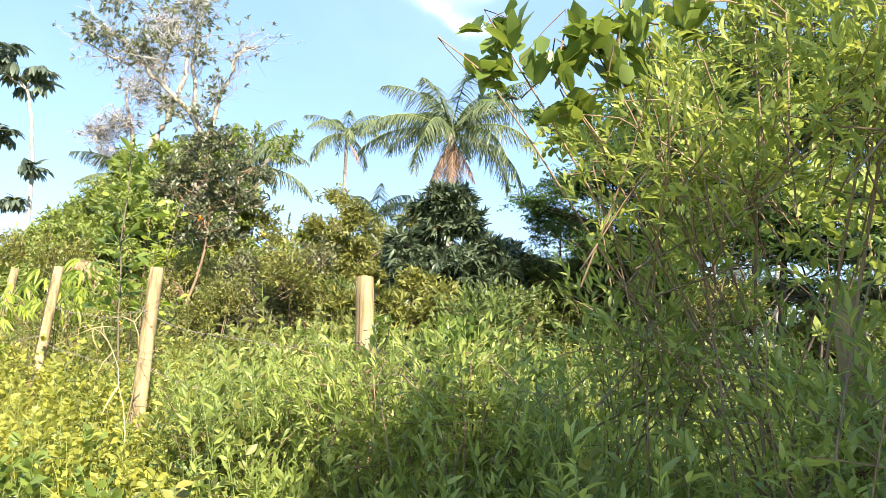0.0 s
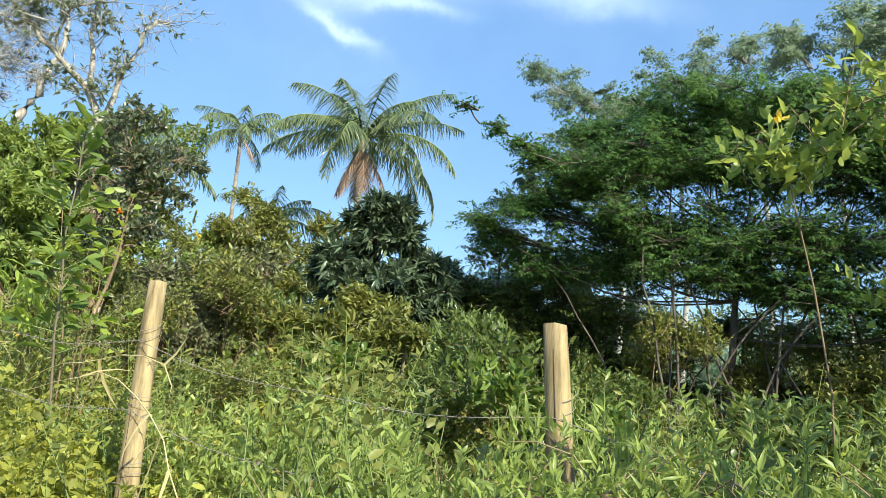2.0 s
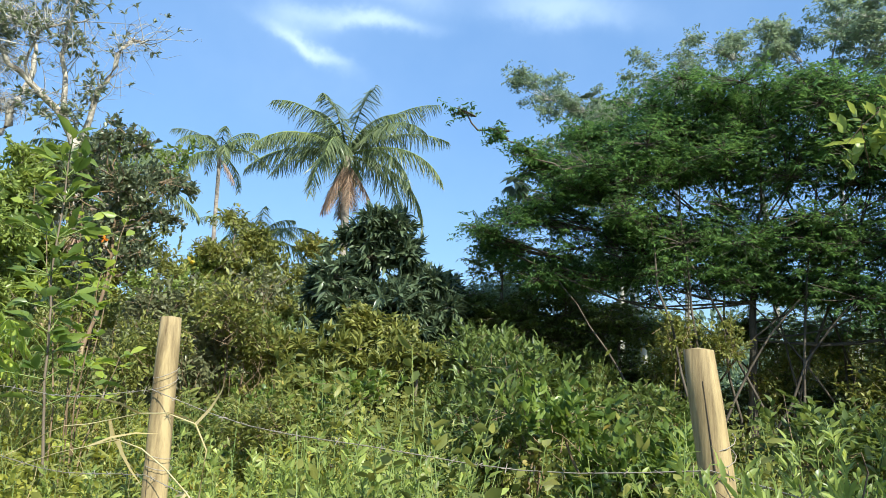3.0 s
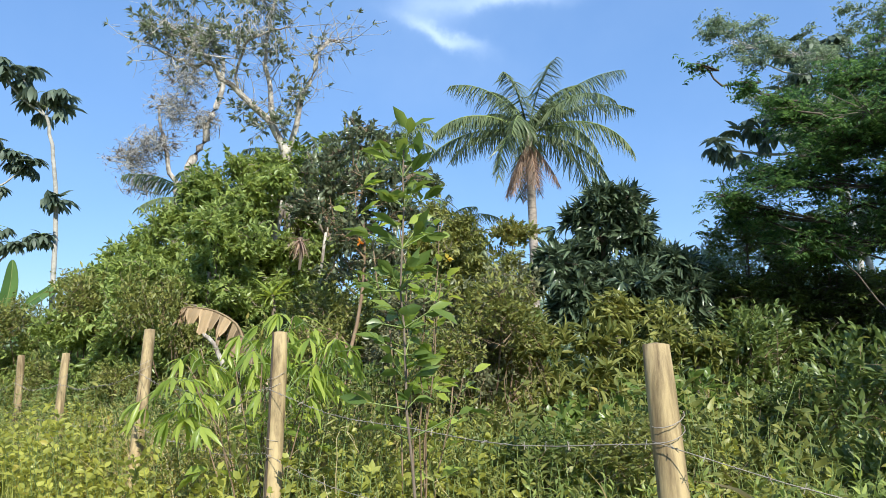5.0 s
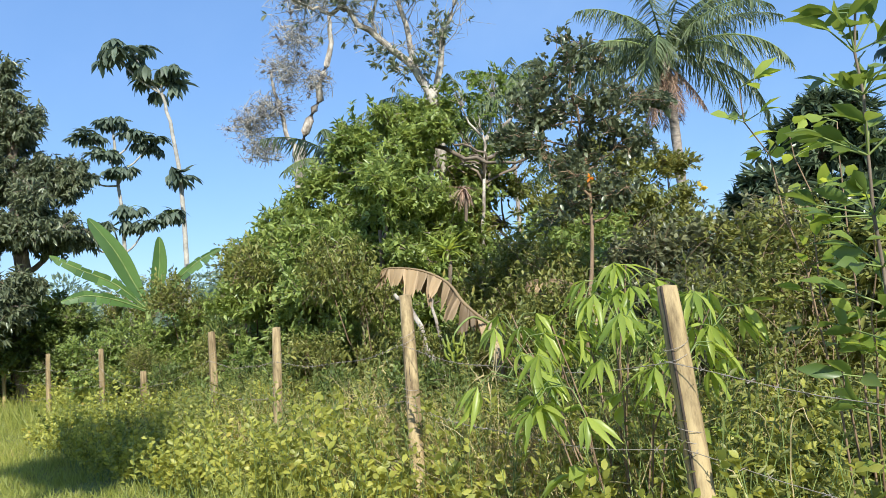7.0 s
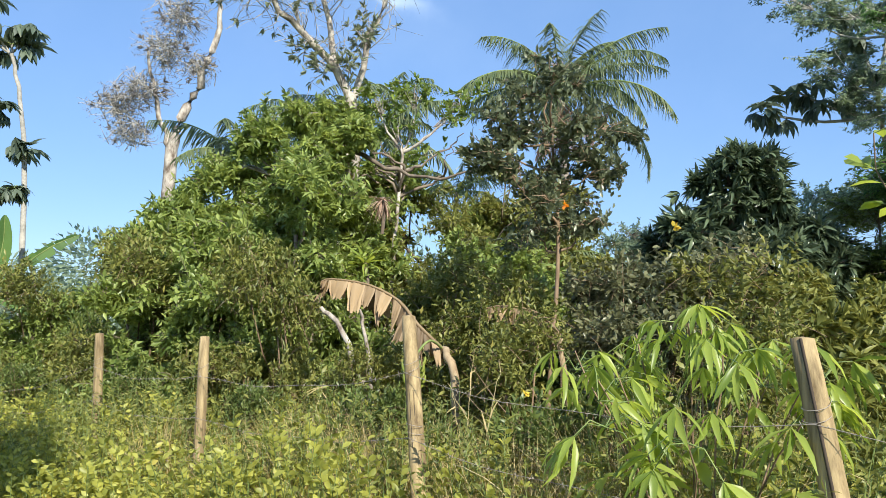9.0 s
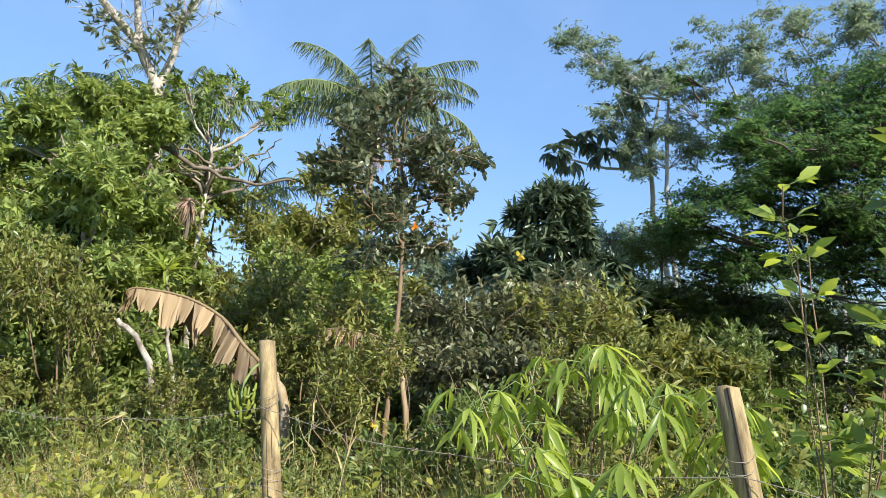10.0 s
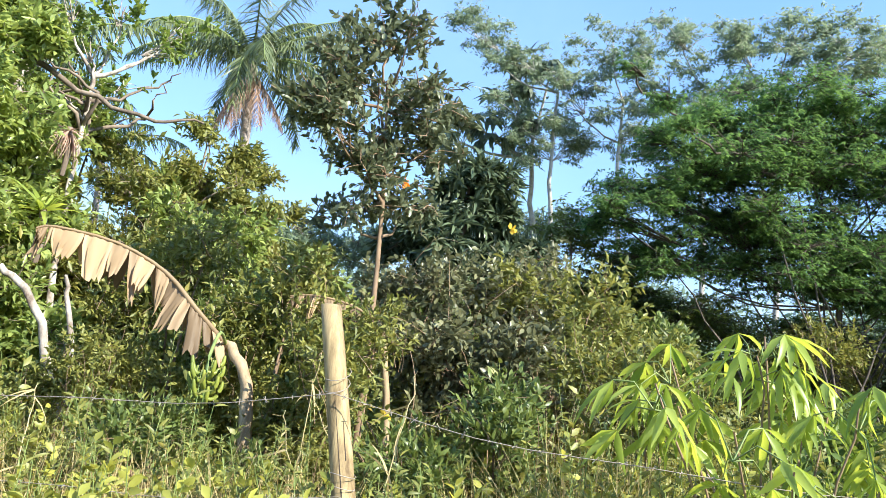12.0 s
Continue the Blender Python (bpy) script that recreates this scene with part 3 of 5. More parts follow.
def loquat_tree():
    b = foot(0.1, 15.9)
    crown_tree("loquat_tree", "dense dark-green tree with long whorled leaves", "tree", b,
               [b, (0.1, 15.9, 1.5), (0.0, 15.8, 3.0), (0.0, 15.7, 4.4)], 0.13, [(-0.04, 15.68, 4.58, 0.85, 0.64), (-0.77, 15.66, 3.77, 0.84, 0.73), (0.76, 15.74, 3.56, 0.85, 0.64), (0.05, 15.42, 3.17, 1.13, 0.72), (1.43, 15.74, 3.48, 0.54, 0.54), (-0.53, 15.59, 2.84, 0.82, 0.51), (1.13, 15.27, 3.71, 0.46, 0.42), (1.38, 15.22, 2.95, 0.55, 0.49), (-0.19, 15.46, 4.82, 0.49, 0.46), (0.55, 15.37, 4.36, 0.44, 0.4), (0.77, 15.33, 2.38, 0.77, 0.55), (-0.55, 15.49, 2.97, 0.66, 0.66)],
               26, 13, 0.27, 0.065, LANCE, "loquat", "bark", mode="whorl", twig=0.35, shell=0.5)


def feathery_tree():
    b = foot(5.93, 12.51)
    lobes = [(1.99, 14.34, 4.41, 0.73, 0.38), (2.8, 14.09, 4.87, 0.94, 0.57), (2.78, 14.1, 5.87, 0.57, 0.31), (3.58, 13.79, 5.65, 1.15, 0.68), (3.96, 13.62, 6.48, 0.84, 0.57), (5, 13.09, 6.77, 1.04, 0.63), (6.1, 12.38, 6.82, 1.15, 0.68), (6.99, 11.69, 6.62, 1.15, 0.73), (7.76, 10.99, 6.25, 1.15, 0.73), (4.53, 13.34, 5.86, 1.25, 0.78), (5.67, 12.68, 5.91, 1.25, 0.78), (6.67, 11.96, 5.7, 1.25, 0.78), (7.53, 11.21, 5.49, 1.25, 0.78), (3.88, 13.66, 4.56, 1.25, 0.63), (5.14, 13.01, 4.65, 1.25, 0.68), (6.19, 12.32, 4.51, 1.25, 0.68), (7.17, 11.54, 4.35, 1.25, 0.68), (3.01, 14.01, 3.9, 0.94, 0.42), (4.52, 13.35, 3.82, 1.04, 0.42), (5.71, 12.66, 3.71, 1.04, 0.38), (6.74, 11.9, 3.59, 1.04, 0.42), (8.01, 10.73, 4.55, 1.25, 0.84), (8.48, 10.21, 5.78, 1.25, 0.84), (8.9, 9.69, 5.04, 1.36, 0.94), (8.84, 9.77, 3.82, 1.25, 0.78), (9.37, 9.05, 4.33, 1.36, 0.94), (7.62, 11.12, 3.37, 1.15, 0.52), (8.35, 10.36, 3.07, 1.15, 0.52), (1.06, 13.34, 6.5, 0.21, 0.09), (1.61, 13.21, 6.1, 0.3, 0.11), (2.09, 13.06, 5.8, 0.34, 0.13)]
    root = crown_tree("feathery_tree", "wide multi-stemmed tree with layered feathery dark-green foliage", "tree", b,
                      [b, (b[0], b[1], 1.5), (b[0] + 0.1, b[1], 3.0), (b[0] + 0.2, b[1], 4.5)], 0.1, lobes,
                      40, 18, 0.1, 0.03, RHOMB, "feather", "bark_dark", mode="spray", twig=0.45, shell=0.3, deep=1.1, lift=-0.05, limb_r=0.2, clump=1.5, spread=0.92)
    o = np.array(b)
    for i in range(18):
        x, y, z, a, h = lobes[i + 4]
        s = np.array((b[0] + rng.uniform(-1.8, 2.6), b[1] + rng.uniform(-1.4, 1.0), b[2]))
        e = np.array((x, y, z))
        if a < 0.45:
            continue
        m = s * 0.55 + e * 0.45 + np.array((rng.uniform(-0.3, 0.3), 0, 0.35))
        put("stem", mesh_of("stem", *tubes([(curve_pts([s, m, e], 10, 0.03) - o, 0.026, 0.009, 6)]), M["bark_dark"], True), root)


def airy_trees():
    fine = [(6.16, 24.07, 11.99, 1.22, 0.78), (7.47, 22.99, 11.16, 1.22, 0.87), (7.16, 23.26, 9.64, 1.04, 0.87), (8.28, 22.23, 8.26, 1.39, 1.04), (8.57, 21.94, 9.93, 1.39, 0.96), (9.33, 21.13, 11.63, 1.39, 0.7), (10.24, 20.03, 10.52, 1.39, 0.87), (10.6, 19.57, 12.15, 1.39, 0.63), (9.67, 20.75, 8.89, 1.39, 0.7), (11.13, 18.81, 9.78, 1.39, 0.7), (11.61, 18.07, 11.33, 1.22, 0.7), (12.28, 16.9, 11.92, 1.39, 0.63), (12.63, 16.22, 10.65, 1.57, 0.7), (13.14, 15.1, 11.34, 1.04, 0.87), (12.16, 17.11, 10.05, 1.39, 0.7)]
    for lobes in (fine[:4], fine[4:6] + fine[8:9], fine[6:8] + fine[9:10], fine[10:]):
        x, y = lobes[-1][0], lobes[-1][1]
        b = foot(x, y)
        t = max(l[2] for l in lobes)
        crown_tree("airy_tree", "tall pale-stemmed tree with thin layered grey-green foliage", "tree", b,
                   [b, (x + 0.2, y, t * 0.4), (x - 0.1, y, t * 0.65), (x, y, t * 0.85)], 0.1, lobes,
                   17, 16, 0.13, 0.045, RHOMB, "fine", "bark_grey", mode="spray", twig=0.5, shell=0.1, clump=0.95, spread=1.15, limb_r=0.4, lift=0.0, group="airy trees")


def mango_tree():
    b = foot(-19.3, 22.9)
    crown_tree("mango_tree", "large dense dark-green tree beside the track", "tree", b,
               [b, (-19.3, 22.9, 3), (-19.4, 22.8, 6), (-19.6, 22.6, 9)], 0.3, [(-19.88, 22.46, 9.84, 0.87, 1.04), (-19.4, 22.72, 8.46, 1.04, 1.04), (-18.39, 23.05, 7.08, 1.04, 0.87), (-18.58, 22.2, 5.7, 1.66, 1), (-18.26, 23.32, 5.35, 1.04, 0.7), (-20.28, 22.78, 7.25, 1.57, 1.22), (-21.29, 22.47, 8.46, 1.39, 1.57), (-20.56, 21.99, 5.38, 1.49, 1.16), (-18.55, 21.48, 3.65, 0.95, 0.79), (-18.73, 20.53, 2.98, 1.35, 0.75)], 26, 14, 0.24, 0.075, RHOMB, "dark", "bark", mode="hang", twig=0.5)


def thicket_tree():
    b = foot(-7.0, 15.4)
    crown_tree("broad_tree", "low leafy tree with drooping light-green sprays", "tree", b,
               [b, (-7.0, 15.4, 1.6), (-7.1, 15.5, 3.6)], 0.08, [(-7.93, 15.7, 3.44, 0.95, 0.59), (-6.92, 15.52, 4.32, 0.95, 0.71)], 24, 14, 0.16, 0.06, RHOMB, "bushy", "bark", twig=0.35)
    b = foot(-5.4, 17.3)
    root = crown_tree("bright_tree", "thin-branched tree with scattered fresh yellow-green leaves", "tree", b,
               [b, (-5.6, 17.5, 2.2), (-5.5, 17.9, 4.2), (-5.4, 18.2, 5.6)], 0.06, [(-5.1, 18.19, 6.83, 0.58, 0.38), (-4.53, 18.14, 6.33, 0.53, 0.38), (-5.5, 18.21, 5.95, 0.48, 0.38), (-4.14, 18.09, 6.76, 0.34, 0.3), (-4.93, 18.18, 5.56, 0.48, 0.28), (-5.95, 18.22, 6.66, 0.64, 0.38), (-5.73, 18.22, 5.19, 0.42, 0.27)], 9, 10, 0.13, 0.055, OVAL, "sapling", "bark_pale", mode="up", twig=0.3, shell=0.1, spread=1.2, limb_r=0.6)
    put("limb", mesh_of("limb", *tubes([(curve_pts([(-6.47, 17.53, 5.45), (-5.62, 16.98, 5.02), (-4.89, 16.64, 4.76), (-4.19, 16.49, 4.85)], 14, 0.03) - np.array(b), 0.05, 0.015, 6)]), M["bark"], True), root, "long bare crooked branch")
    for i in range(9):
        s = np.array((-5.45, 18.1, rng.uniform(4.4, 5.6)))
        e = s + np.array((rng.uniform(-0.7, 1.3), rng.uniform(-0.4, 0.4), rng.uniform(0.1, 1.1)))
        line = curve_pts([s, s * 0.6 + e * 0.4 + rng.normal(0, 0.18, 3), s * 0.3 + e * 0.7 + rng.normal(0, 0.15, 3), e], 14, 0.03)
        put("limb", mesh_of("limb", *tubes([(line - np.array(b), 0.035, 0.008, 6)]), M["bark"], True), root)


def thicket_fill():
    for lobes, label in (([(-0.52, 12.85, 2.74, 0.57, 0.43), (-0.01, 12.53, 2.37, 0.57, 0.43), (0.17, 11.81, 2.16, 0.54, 0.34), (-1.75, 17.42, 3.2, 0.57, 0.57), (-2.23, 19, 3.38, 0.82, 0.62), (-2.96, 20.73, 3.68, 0.89, 0.66), (-3.18, 14.91, 2, 0.5, 0.43), (-4.21, 18.09, 2.44, 0.78, 0.52), (-5.19, 17.62, 2.02, 0.71, 0.47)], "loose green bush filling the gap between trees"), ([(-9.94, 17.86, 3.39, 1.04, 0.66), (-8.64, 18.05, 3.86, 1.09, 0.79), (-9.62, 15.82, 2.58, 0.71, 0.47), (-7.67, 16.41, 2.85, 0.87, 0.61), (-8.42, 15.09, 2.22, 0.75, 0.38), (-7.04, 18.22, 3.84, 0.72, 0.62)], "leafy light-green bush in the thicket"), ([(-9.57, 18.13, 3.84, 1.08, 0.81), (-8.74, 18.48, 4.75, 1.11, 0.83), (-7.78, 15.1, 2.67, 1, 0.55), (-6.87, 15.99, 3.24, 1.07, 0.71), (-3.78, 13.84, 2.43, 0.93, 0.51), (-3.87, 16.78, 3.27, 1.01, 0.63), (-3.72, 19.69, 4.35, 0.9, 0.6)], "tall leafy light-green bush beside the trees")):
        for x, y, z, a, h in lobes:
            b = foot(x, y)
            g = z - b[2]
            low = [(x, y, z, a, h), (x + 0.3 * a, y - 0.2 * a, b[2] + g * 0.55, a * 1.1, max(h, g * 0.3)), (x - 0.5 * a, y + 0.1, b[2] + g * 0.3, a, g * 0.25)]
            crown_tree("bush", label, "bush", b, [b, (x, y, b[2] + g * 0.5), (x, y, z)], 0.04, low, 26, 14, 0.14, 0.06, RHOMB, "bushy" if "light" in label else "shrub", "bark",
                       twig=0.35, shell=0.3, group="thicket bushes")


def understorey():
    # Bushes with the shaded leaf carry the thicket's shade in their colour.
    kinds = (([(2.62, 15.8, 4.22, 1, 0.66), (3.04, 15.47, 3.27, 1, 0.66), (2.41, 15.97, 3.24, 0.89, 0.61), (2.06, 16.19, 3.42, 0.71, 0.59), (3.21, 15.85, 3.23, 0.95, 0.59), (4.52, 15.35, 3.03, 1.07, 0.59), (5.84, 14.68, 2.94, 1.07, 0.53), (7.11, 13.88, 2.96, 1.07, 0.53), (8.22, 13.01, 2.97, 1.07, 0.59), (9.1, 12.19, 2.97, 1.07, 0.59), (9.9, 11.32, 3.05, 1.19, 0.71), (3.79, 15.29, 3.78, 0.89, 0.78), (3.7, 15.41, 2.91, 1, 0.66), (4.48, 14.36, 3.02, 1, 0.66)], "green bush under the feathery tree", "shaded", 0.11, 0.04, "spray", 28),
             ([(-3.4, 24.14, 5.01, 1.07, 0.71), (-2.06, 23.8, 4.97, 1.14, 0.71), (-0.9, 23.42, 5.72, 0.85, 0.64), (-2.41, 23.9, 3.82, 1.28, 0.71), (-0.84, 23.4, 4.18, 1.14, 0.64)], "tree with yellowish-green leaf sprays beyond the thicket", "shrub", 0.14, 0.06, "up", 20),
             ([(3.76, 30.14, 5.1, 1.65, 0.82), (5.39, 29.32, 5.11, 1.65, 0.82), (7.12, 28.28, 5.53, 1.65, 1.03), (8.79, 27.09, 5.93, 1.65, 1.23), (10.36, 25.77, 6.11, 1.85, 1.23)], "pale green bush in the distance beyond the thicket", "fine", 0.16, 0.07, "spiral", 16))
    kinds += (([(-13.97, 19.92, 2.1, 0.88, 0.53), (-13.08, 20.41, 2.22, 0.8, 0.53), (-14.69, 19.48, 2.03, 0.8, 0.5), (-12.36, 20.76, 2.51, 0.8, 0.59)], "leafy green bush beside the banana plant", "bushy", 0.13, 0.055, "spiral", 24),
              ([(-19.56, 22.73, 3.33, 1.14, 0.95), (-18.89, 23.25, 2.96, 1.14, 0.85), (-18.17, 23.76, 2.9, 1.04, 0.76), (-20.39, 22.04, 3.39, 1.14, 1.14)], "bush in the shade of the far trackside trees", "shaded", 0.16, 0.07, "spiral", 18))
    for lobes, label, leaf, ln, wd, mode, dense in kinds:
        for x, y, z, a, h in lobes:
            b = foot(x, y)
            g = z - b[2]
            tiers = [(x, y, z, a, h), (x + 0.25 * a, y - 0.2 * a, b[2] + g * 0.6, a * 1.05, max(h, g * 0.25)), (x - 0.3 * a, y + 0.1, b[2] + g * 0.25, a, g * 0.25)]
            crown_tree("bush", label, "bush", b, [b, (x, y, b[2] + g * 0.5), (x, y, z)], 0.04, tiers, dense, 14, ln, wd, RHOMB, leaf, "bark", mode=mode,
                       twig=0.35, shell=0.3, clump=1.3, group="understorey bushes")


def trackside_trees():
    # Never in view; added so that their shade falls on weeds and track.
    for x, y, z, a in ((4.2, -4.3, 6.0, 1.95), (-6.9, 2.0, 9.6, 1.3)):
        b = foot(x, y)
        crown_tree("trackside_tree", "out-of-view leafy tree placed for the shade it throws", "tree", b,
                   [b, (x, y, z * 0.4), (x, y, z)], 0.14, [(x, y, z, a, a * 0.7), (x + a * 0.7, y - 0.3, z - 0.4, a * 0.7, a * 0.5), (x - a * 0.7, y + 0.3, z - 0.3, a * 0.7, a * 0.5)],
                   16, 14, 0.18, 0.08, RHOMB, "bushy", "bark", group="trackside trees")


# ---- palms ----
def frond(length, elev, droop, n, leaflet, mat, width=0.03, hang=0.5):
    """One feather frond from the origin along +x. Returns meshes of rachis and leaflets."""
    t = np.linspace(0, 1, 14)
    ang = elev - droop * t ** 1.3
    seg = length / 13
    x = np.concatenate([[0], np.cumsum(np.cos(ang[:-1]) * seg)])
    z = np.concatenate([[0], np.cumsum(np.sin(ang[:-1]) * seg)])
    pts = np.stack([x, 0 * x, z], -1)
    u = np.repeat(np.linspace(0.14, 0.99, n), 2)
    side = np.tile([1.0, -1.0], n)
    p = np.stack([np.interp(u, t, x), 0 * u, np.interp(u, t, z)], -1)
    a = np.interp(u, t, ang)
    fwd = np.stack([np.cos(a), 0 * a, np.sin(a)], -1)
    d = fwd * 0.55 + np.stack([0 * a, side * rng.uniform(0.6, 1.0, 2 * n), -hang * rng.uniform(0.6, 1.3, 2 * n)], -1) + rng.normal(0, 0.06, (2 * n, 3))
    ln = leaflet * (0.35 + 0.75 * np.sin(np.pi * np.clip(u, 0, 1) ** 0.8)) * rng.uniform(0.85, 1.1, 2 * n)
    return tubes([(pts, 0.035 * length / 3, 0.006, 5)]), leaves(p, d, ln, width, BLADE, 0.6)


def palm(label, at, crown_z, trunk_r, length, fronds, dead, leaflet, n, foot_at=None, group="palms", droop=(1.0, 1.9)):
    x, y = at
    b = foot(*(foot_at or at))
    root = thing("palm_tree", b, label, "palm", group)
    o = np.array(b)
    top = np.array((x, y, crown_z)) - o
    tp = curve_pts([(0, 0, 0), top * 0.5 + [0.1, 0, 0], top], 40)
    rad = trunk_r * (1 + 0.25 * np.exp(-np.linspace(0, 12, 40))) * (1 + 0.05 * (np.arange(40) % 2)) * np.linspace(1.05, 0.85, 40)
    put("trunk", mesh_of("trunk", *tubes([(tp, rad, None, 10)]), M["palm_trunk"], True), root)
    for i in range(fronds + dead):
        isdead = i >= fronds
        k = i / fronds
        az = i * 2.399 + rng.uniform(-0.25, 0.25)
        el = rng.uniform(-1.3, -0.7) if isdead else 1.17 - 1.35 * k + rng.uniform(-0.12, 0.12)
        dr = rng.uniform(0.2, 0.5) if isdead else rng.uniform(*droop) * (0.8 + 0.2 * k)
        L = length * (0.48 if isdead else rng.uniform(0.85, 1.05) * (0.74 + 0.26 * min(1, k * 2.5)))
        mat = "palm_dead" if isdead else "palm"
        rach, lf = frond(L, el, dr, n, leaflet * (0.7 if isdead else 1), mat, 0.022 if isdead else 0.045, 0.9)
        turn = np.array(Matrix.Rotation(az, 3, "Z"))
        off = top + np.array((0, 0, -0.25 * isdead - 0.05 * k))
        fr = put("frond", mesh_of("frond", rach[0] @ turn.T + off, rach[1], M[mat if isdead else "stem"], True), root, "dry brown hanging frond" if isdead else "")
        put("frond_leaf", mesh_of("frond_leaf", lf[0] @ turn.T + off, lf[1], M[mat]), fr)
    return root


def palms():
    palm("tall feather palm with arching fronds and a dry brown skirt", (0.09, 26.98), 9.95, 0.16, 4.3, 22, 6, 0.95, 64, droop=(0.95, 1.8))
    palm("slender palm with a small crown on a thin pale trunk", (-5.2, 35.3), 12.2, 0.1, 2.9, 13, 1, 0.75, 36, droop=(1.2, 2.0))
    palm("short palm with arching fronds above the thicket", (-8.7, 30.8), 9.8, 0.1, 2.8, 12, 0, 0.7, 34)
    palm("short palm with arching fronds behind the thicket", (-3.0, 30.6), 7.2, 0.1, 2.8, 12, 0, 0.7, 34)
    palm("low feather palm growing among shrubs", (-2.0, 20.9), 3.8, 0.1, 2.2, 9, 0, 0.5, 26)
    palm("low feather palm with upright fronds in the thicket", (-8.9, 20.4), 5.9, 0.09, 2.2, 11, 0, 0.6, 34)
    palm("feather palm rising behind the bushy tree", (-6.0, 20.6), 6.6, 0.1, 2.3, 11, 0, 0.6, 34)


# ---- cecropias, banana plants ----
def umbrella_leaves(points, size, lobes=9):
    """Hand-shaped leaves: lobes spread from one point, drooping."""
    p = np.repeat(points, lobes, 0)
    az = np.tile(np.arange(lobes) * 2 * np.pi / lobes, len(points)) + np.repeat(rng.random(len(points)) * 6, lobes)
    tilt = np.repeat(rng.normal(0, 0.5, (len(points), 3)), lobes, 0)
    d = np.stack([np.cos(az), np.sin(az), -0.75 + 0 * az], -1) + tilt
    return leaves(p, d, size * rng.uniform(0.8, 1.1, len(p)), size * 0.36, LANCE, 0.8)


def cecropia(label, trunk, tops, r, size, k):
    b = foot(trunk[0][0], trunk[0][1])
    root = thing("cecropia_tree", b, label, "tree", "cecropias")
    o = np.array(b)
    tp = curve_pts([b] + list(trunk[1:]), 16, 0.02) - o
    put("trunk", mesh_of("trunk", *tubes([(tp, r, r * 0.5, 8)]), M["bark_grey"], True), root)
    lv, thin = [], []
    for c in tops:
        c = np.array(c) - o
        j = tp[np.argmin(np.linalg.norm(tp - c + [0, 0, 0.8], axis=1))]
        put("limb", mesh_of("limb", *tubes([(curve_pts([j, (j + c) / 2 + [0, 0, -0.2], c], 7), r * 0.45, r * 0.25, 6)]), M["bark_grey"], True), root)
        az = rng.random(k) * 6.28
        q = c + np.stack([np.cos(az) * size, np.sin(az) * size, rng.uniform(-0.3, 0.4, k) * size], -1) * rng.uniform(0.4, 1.2, (k, 1))
        for e in q:
            thin.append(((c, (c + e) / 2 + [0, 0, 0.1], e), 0.015, 0.01, 4))
        lv.append(umbrella_leaves(q, size))
    put("petiole_work", mesh_of("petiole_work", *tubes(thin), M["stem"]), root)
    put("crown", mesh_of("crown", *join(lv), M["cecropia"]), root)


def cecropias():
    cecropia("slim cecropia with a long pale bare trunk and umbrella leaves", [(-19.5, 33.4, 0), (-19.62, 33.35, 5.4), (-19.75, 33.28, 9.17), (-20.05, 33.12, 11.71), (-20.35, 32.97, 12.85)], [(-21.87, 32.08, 14.4), (-21.34, 32.4, 14.76), (-20.77, 32.73, 13.73), (-19.95, 33.18, 13.84), (-20.32, 32.98, 13.24), (-19.76, 33.28, 9.12)], 0.13, 0.75, 8)
    tops = [(-20.45, 29.44, 10.64), (-21.13, 29.01, 10.03), (-19.76, 29.85, 10.22), (-20.64, 29.32, 9.39), (-19.32, 30.11, 9.77), (-20.23, 29.57, 8.73), (-21.31, 28.88, 8.48), (-20.09, 29.66, 7.16), (-20.53, 29.39, 6.5), (-19.49, 30.01, 6.6), (-18.76, 30.41, 6.97), (-21.52, 28.74, 5.98)]
    cecropia("branching cecropia with tiers of drooping umbrella leaves", [(-20.2, 30.2, 0), (-20.3, 30.0, 4), (-20.4, 29.7, 7.5), (-20.45, 29.45, 10)], tops, 0.1, 0.5, 13)
    cecropia("cecropia with large lobed leaves on pale curved branches", [(10.4, 24.2, 0), (10.2, 24.3, 4.0), (9.3, 24.2, 7.0), (8.9, 23.9, 9.2)], [(6.2, 25.07, 8.75), (6.93, 24.75, 9.4), (8.04, 24.22, 10.6), (8.39, 24.03, 11.64), (8.95, 23.72, 9.85), (7.79, 24.35, 8.98), (9.22, 23.57, 11.79)], 0.13, 0.62, 7)


def upright_blade(mid, width, torn):
    """A broad leaf along its midrib, folded a little along it, its two halves torn into strips where torn is high."""
    n = 30
    c = curve_pts(mid, n)
    d = unit(np.gradient(c, axis=0))
    side = unit(np.cross(d, [0.5, -0.86, 0.1]))
    nor = np.cross(side, d)
    vs, fs = [], []
    for sgn in (1, -1):
        i = 0
        while i < n - 1:
            k = min(int(rng.integers(2, 5)) if torn > 0.3 else 29, n - 1 - i)
            lean, sink = rng.normal(0, 0.35 * torn), rng.uniform(0, torn)
            b = len(vs)
            for q in range(i, i + k + 1):
                t = q / (n - 1)
                w = width * max(0.03, math.sin(math.pi * min(1, max(0, (t - 0.12) / 0.88) * 0.97 + 0.03))) ** 0.6
                out = side[q] * sgn + nor[q] * 0.25 + d[q] * (0.15 + lean) + np.array([0, 0, -sink])
                for u in (0, 0.5, 1.0):
                    vs.append(c[q] + out * w * u - nor[q] * 0.1 * w * u * u)
            for q in range(k):
                for u in range(2):
                    a = b + q * 3 + u
                    fs.append((a, a + 3, a + 4, a + 1))
            i += k
    return np.array(vs), np.array(fs)


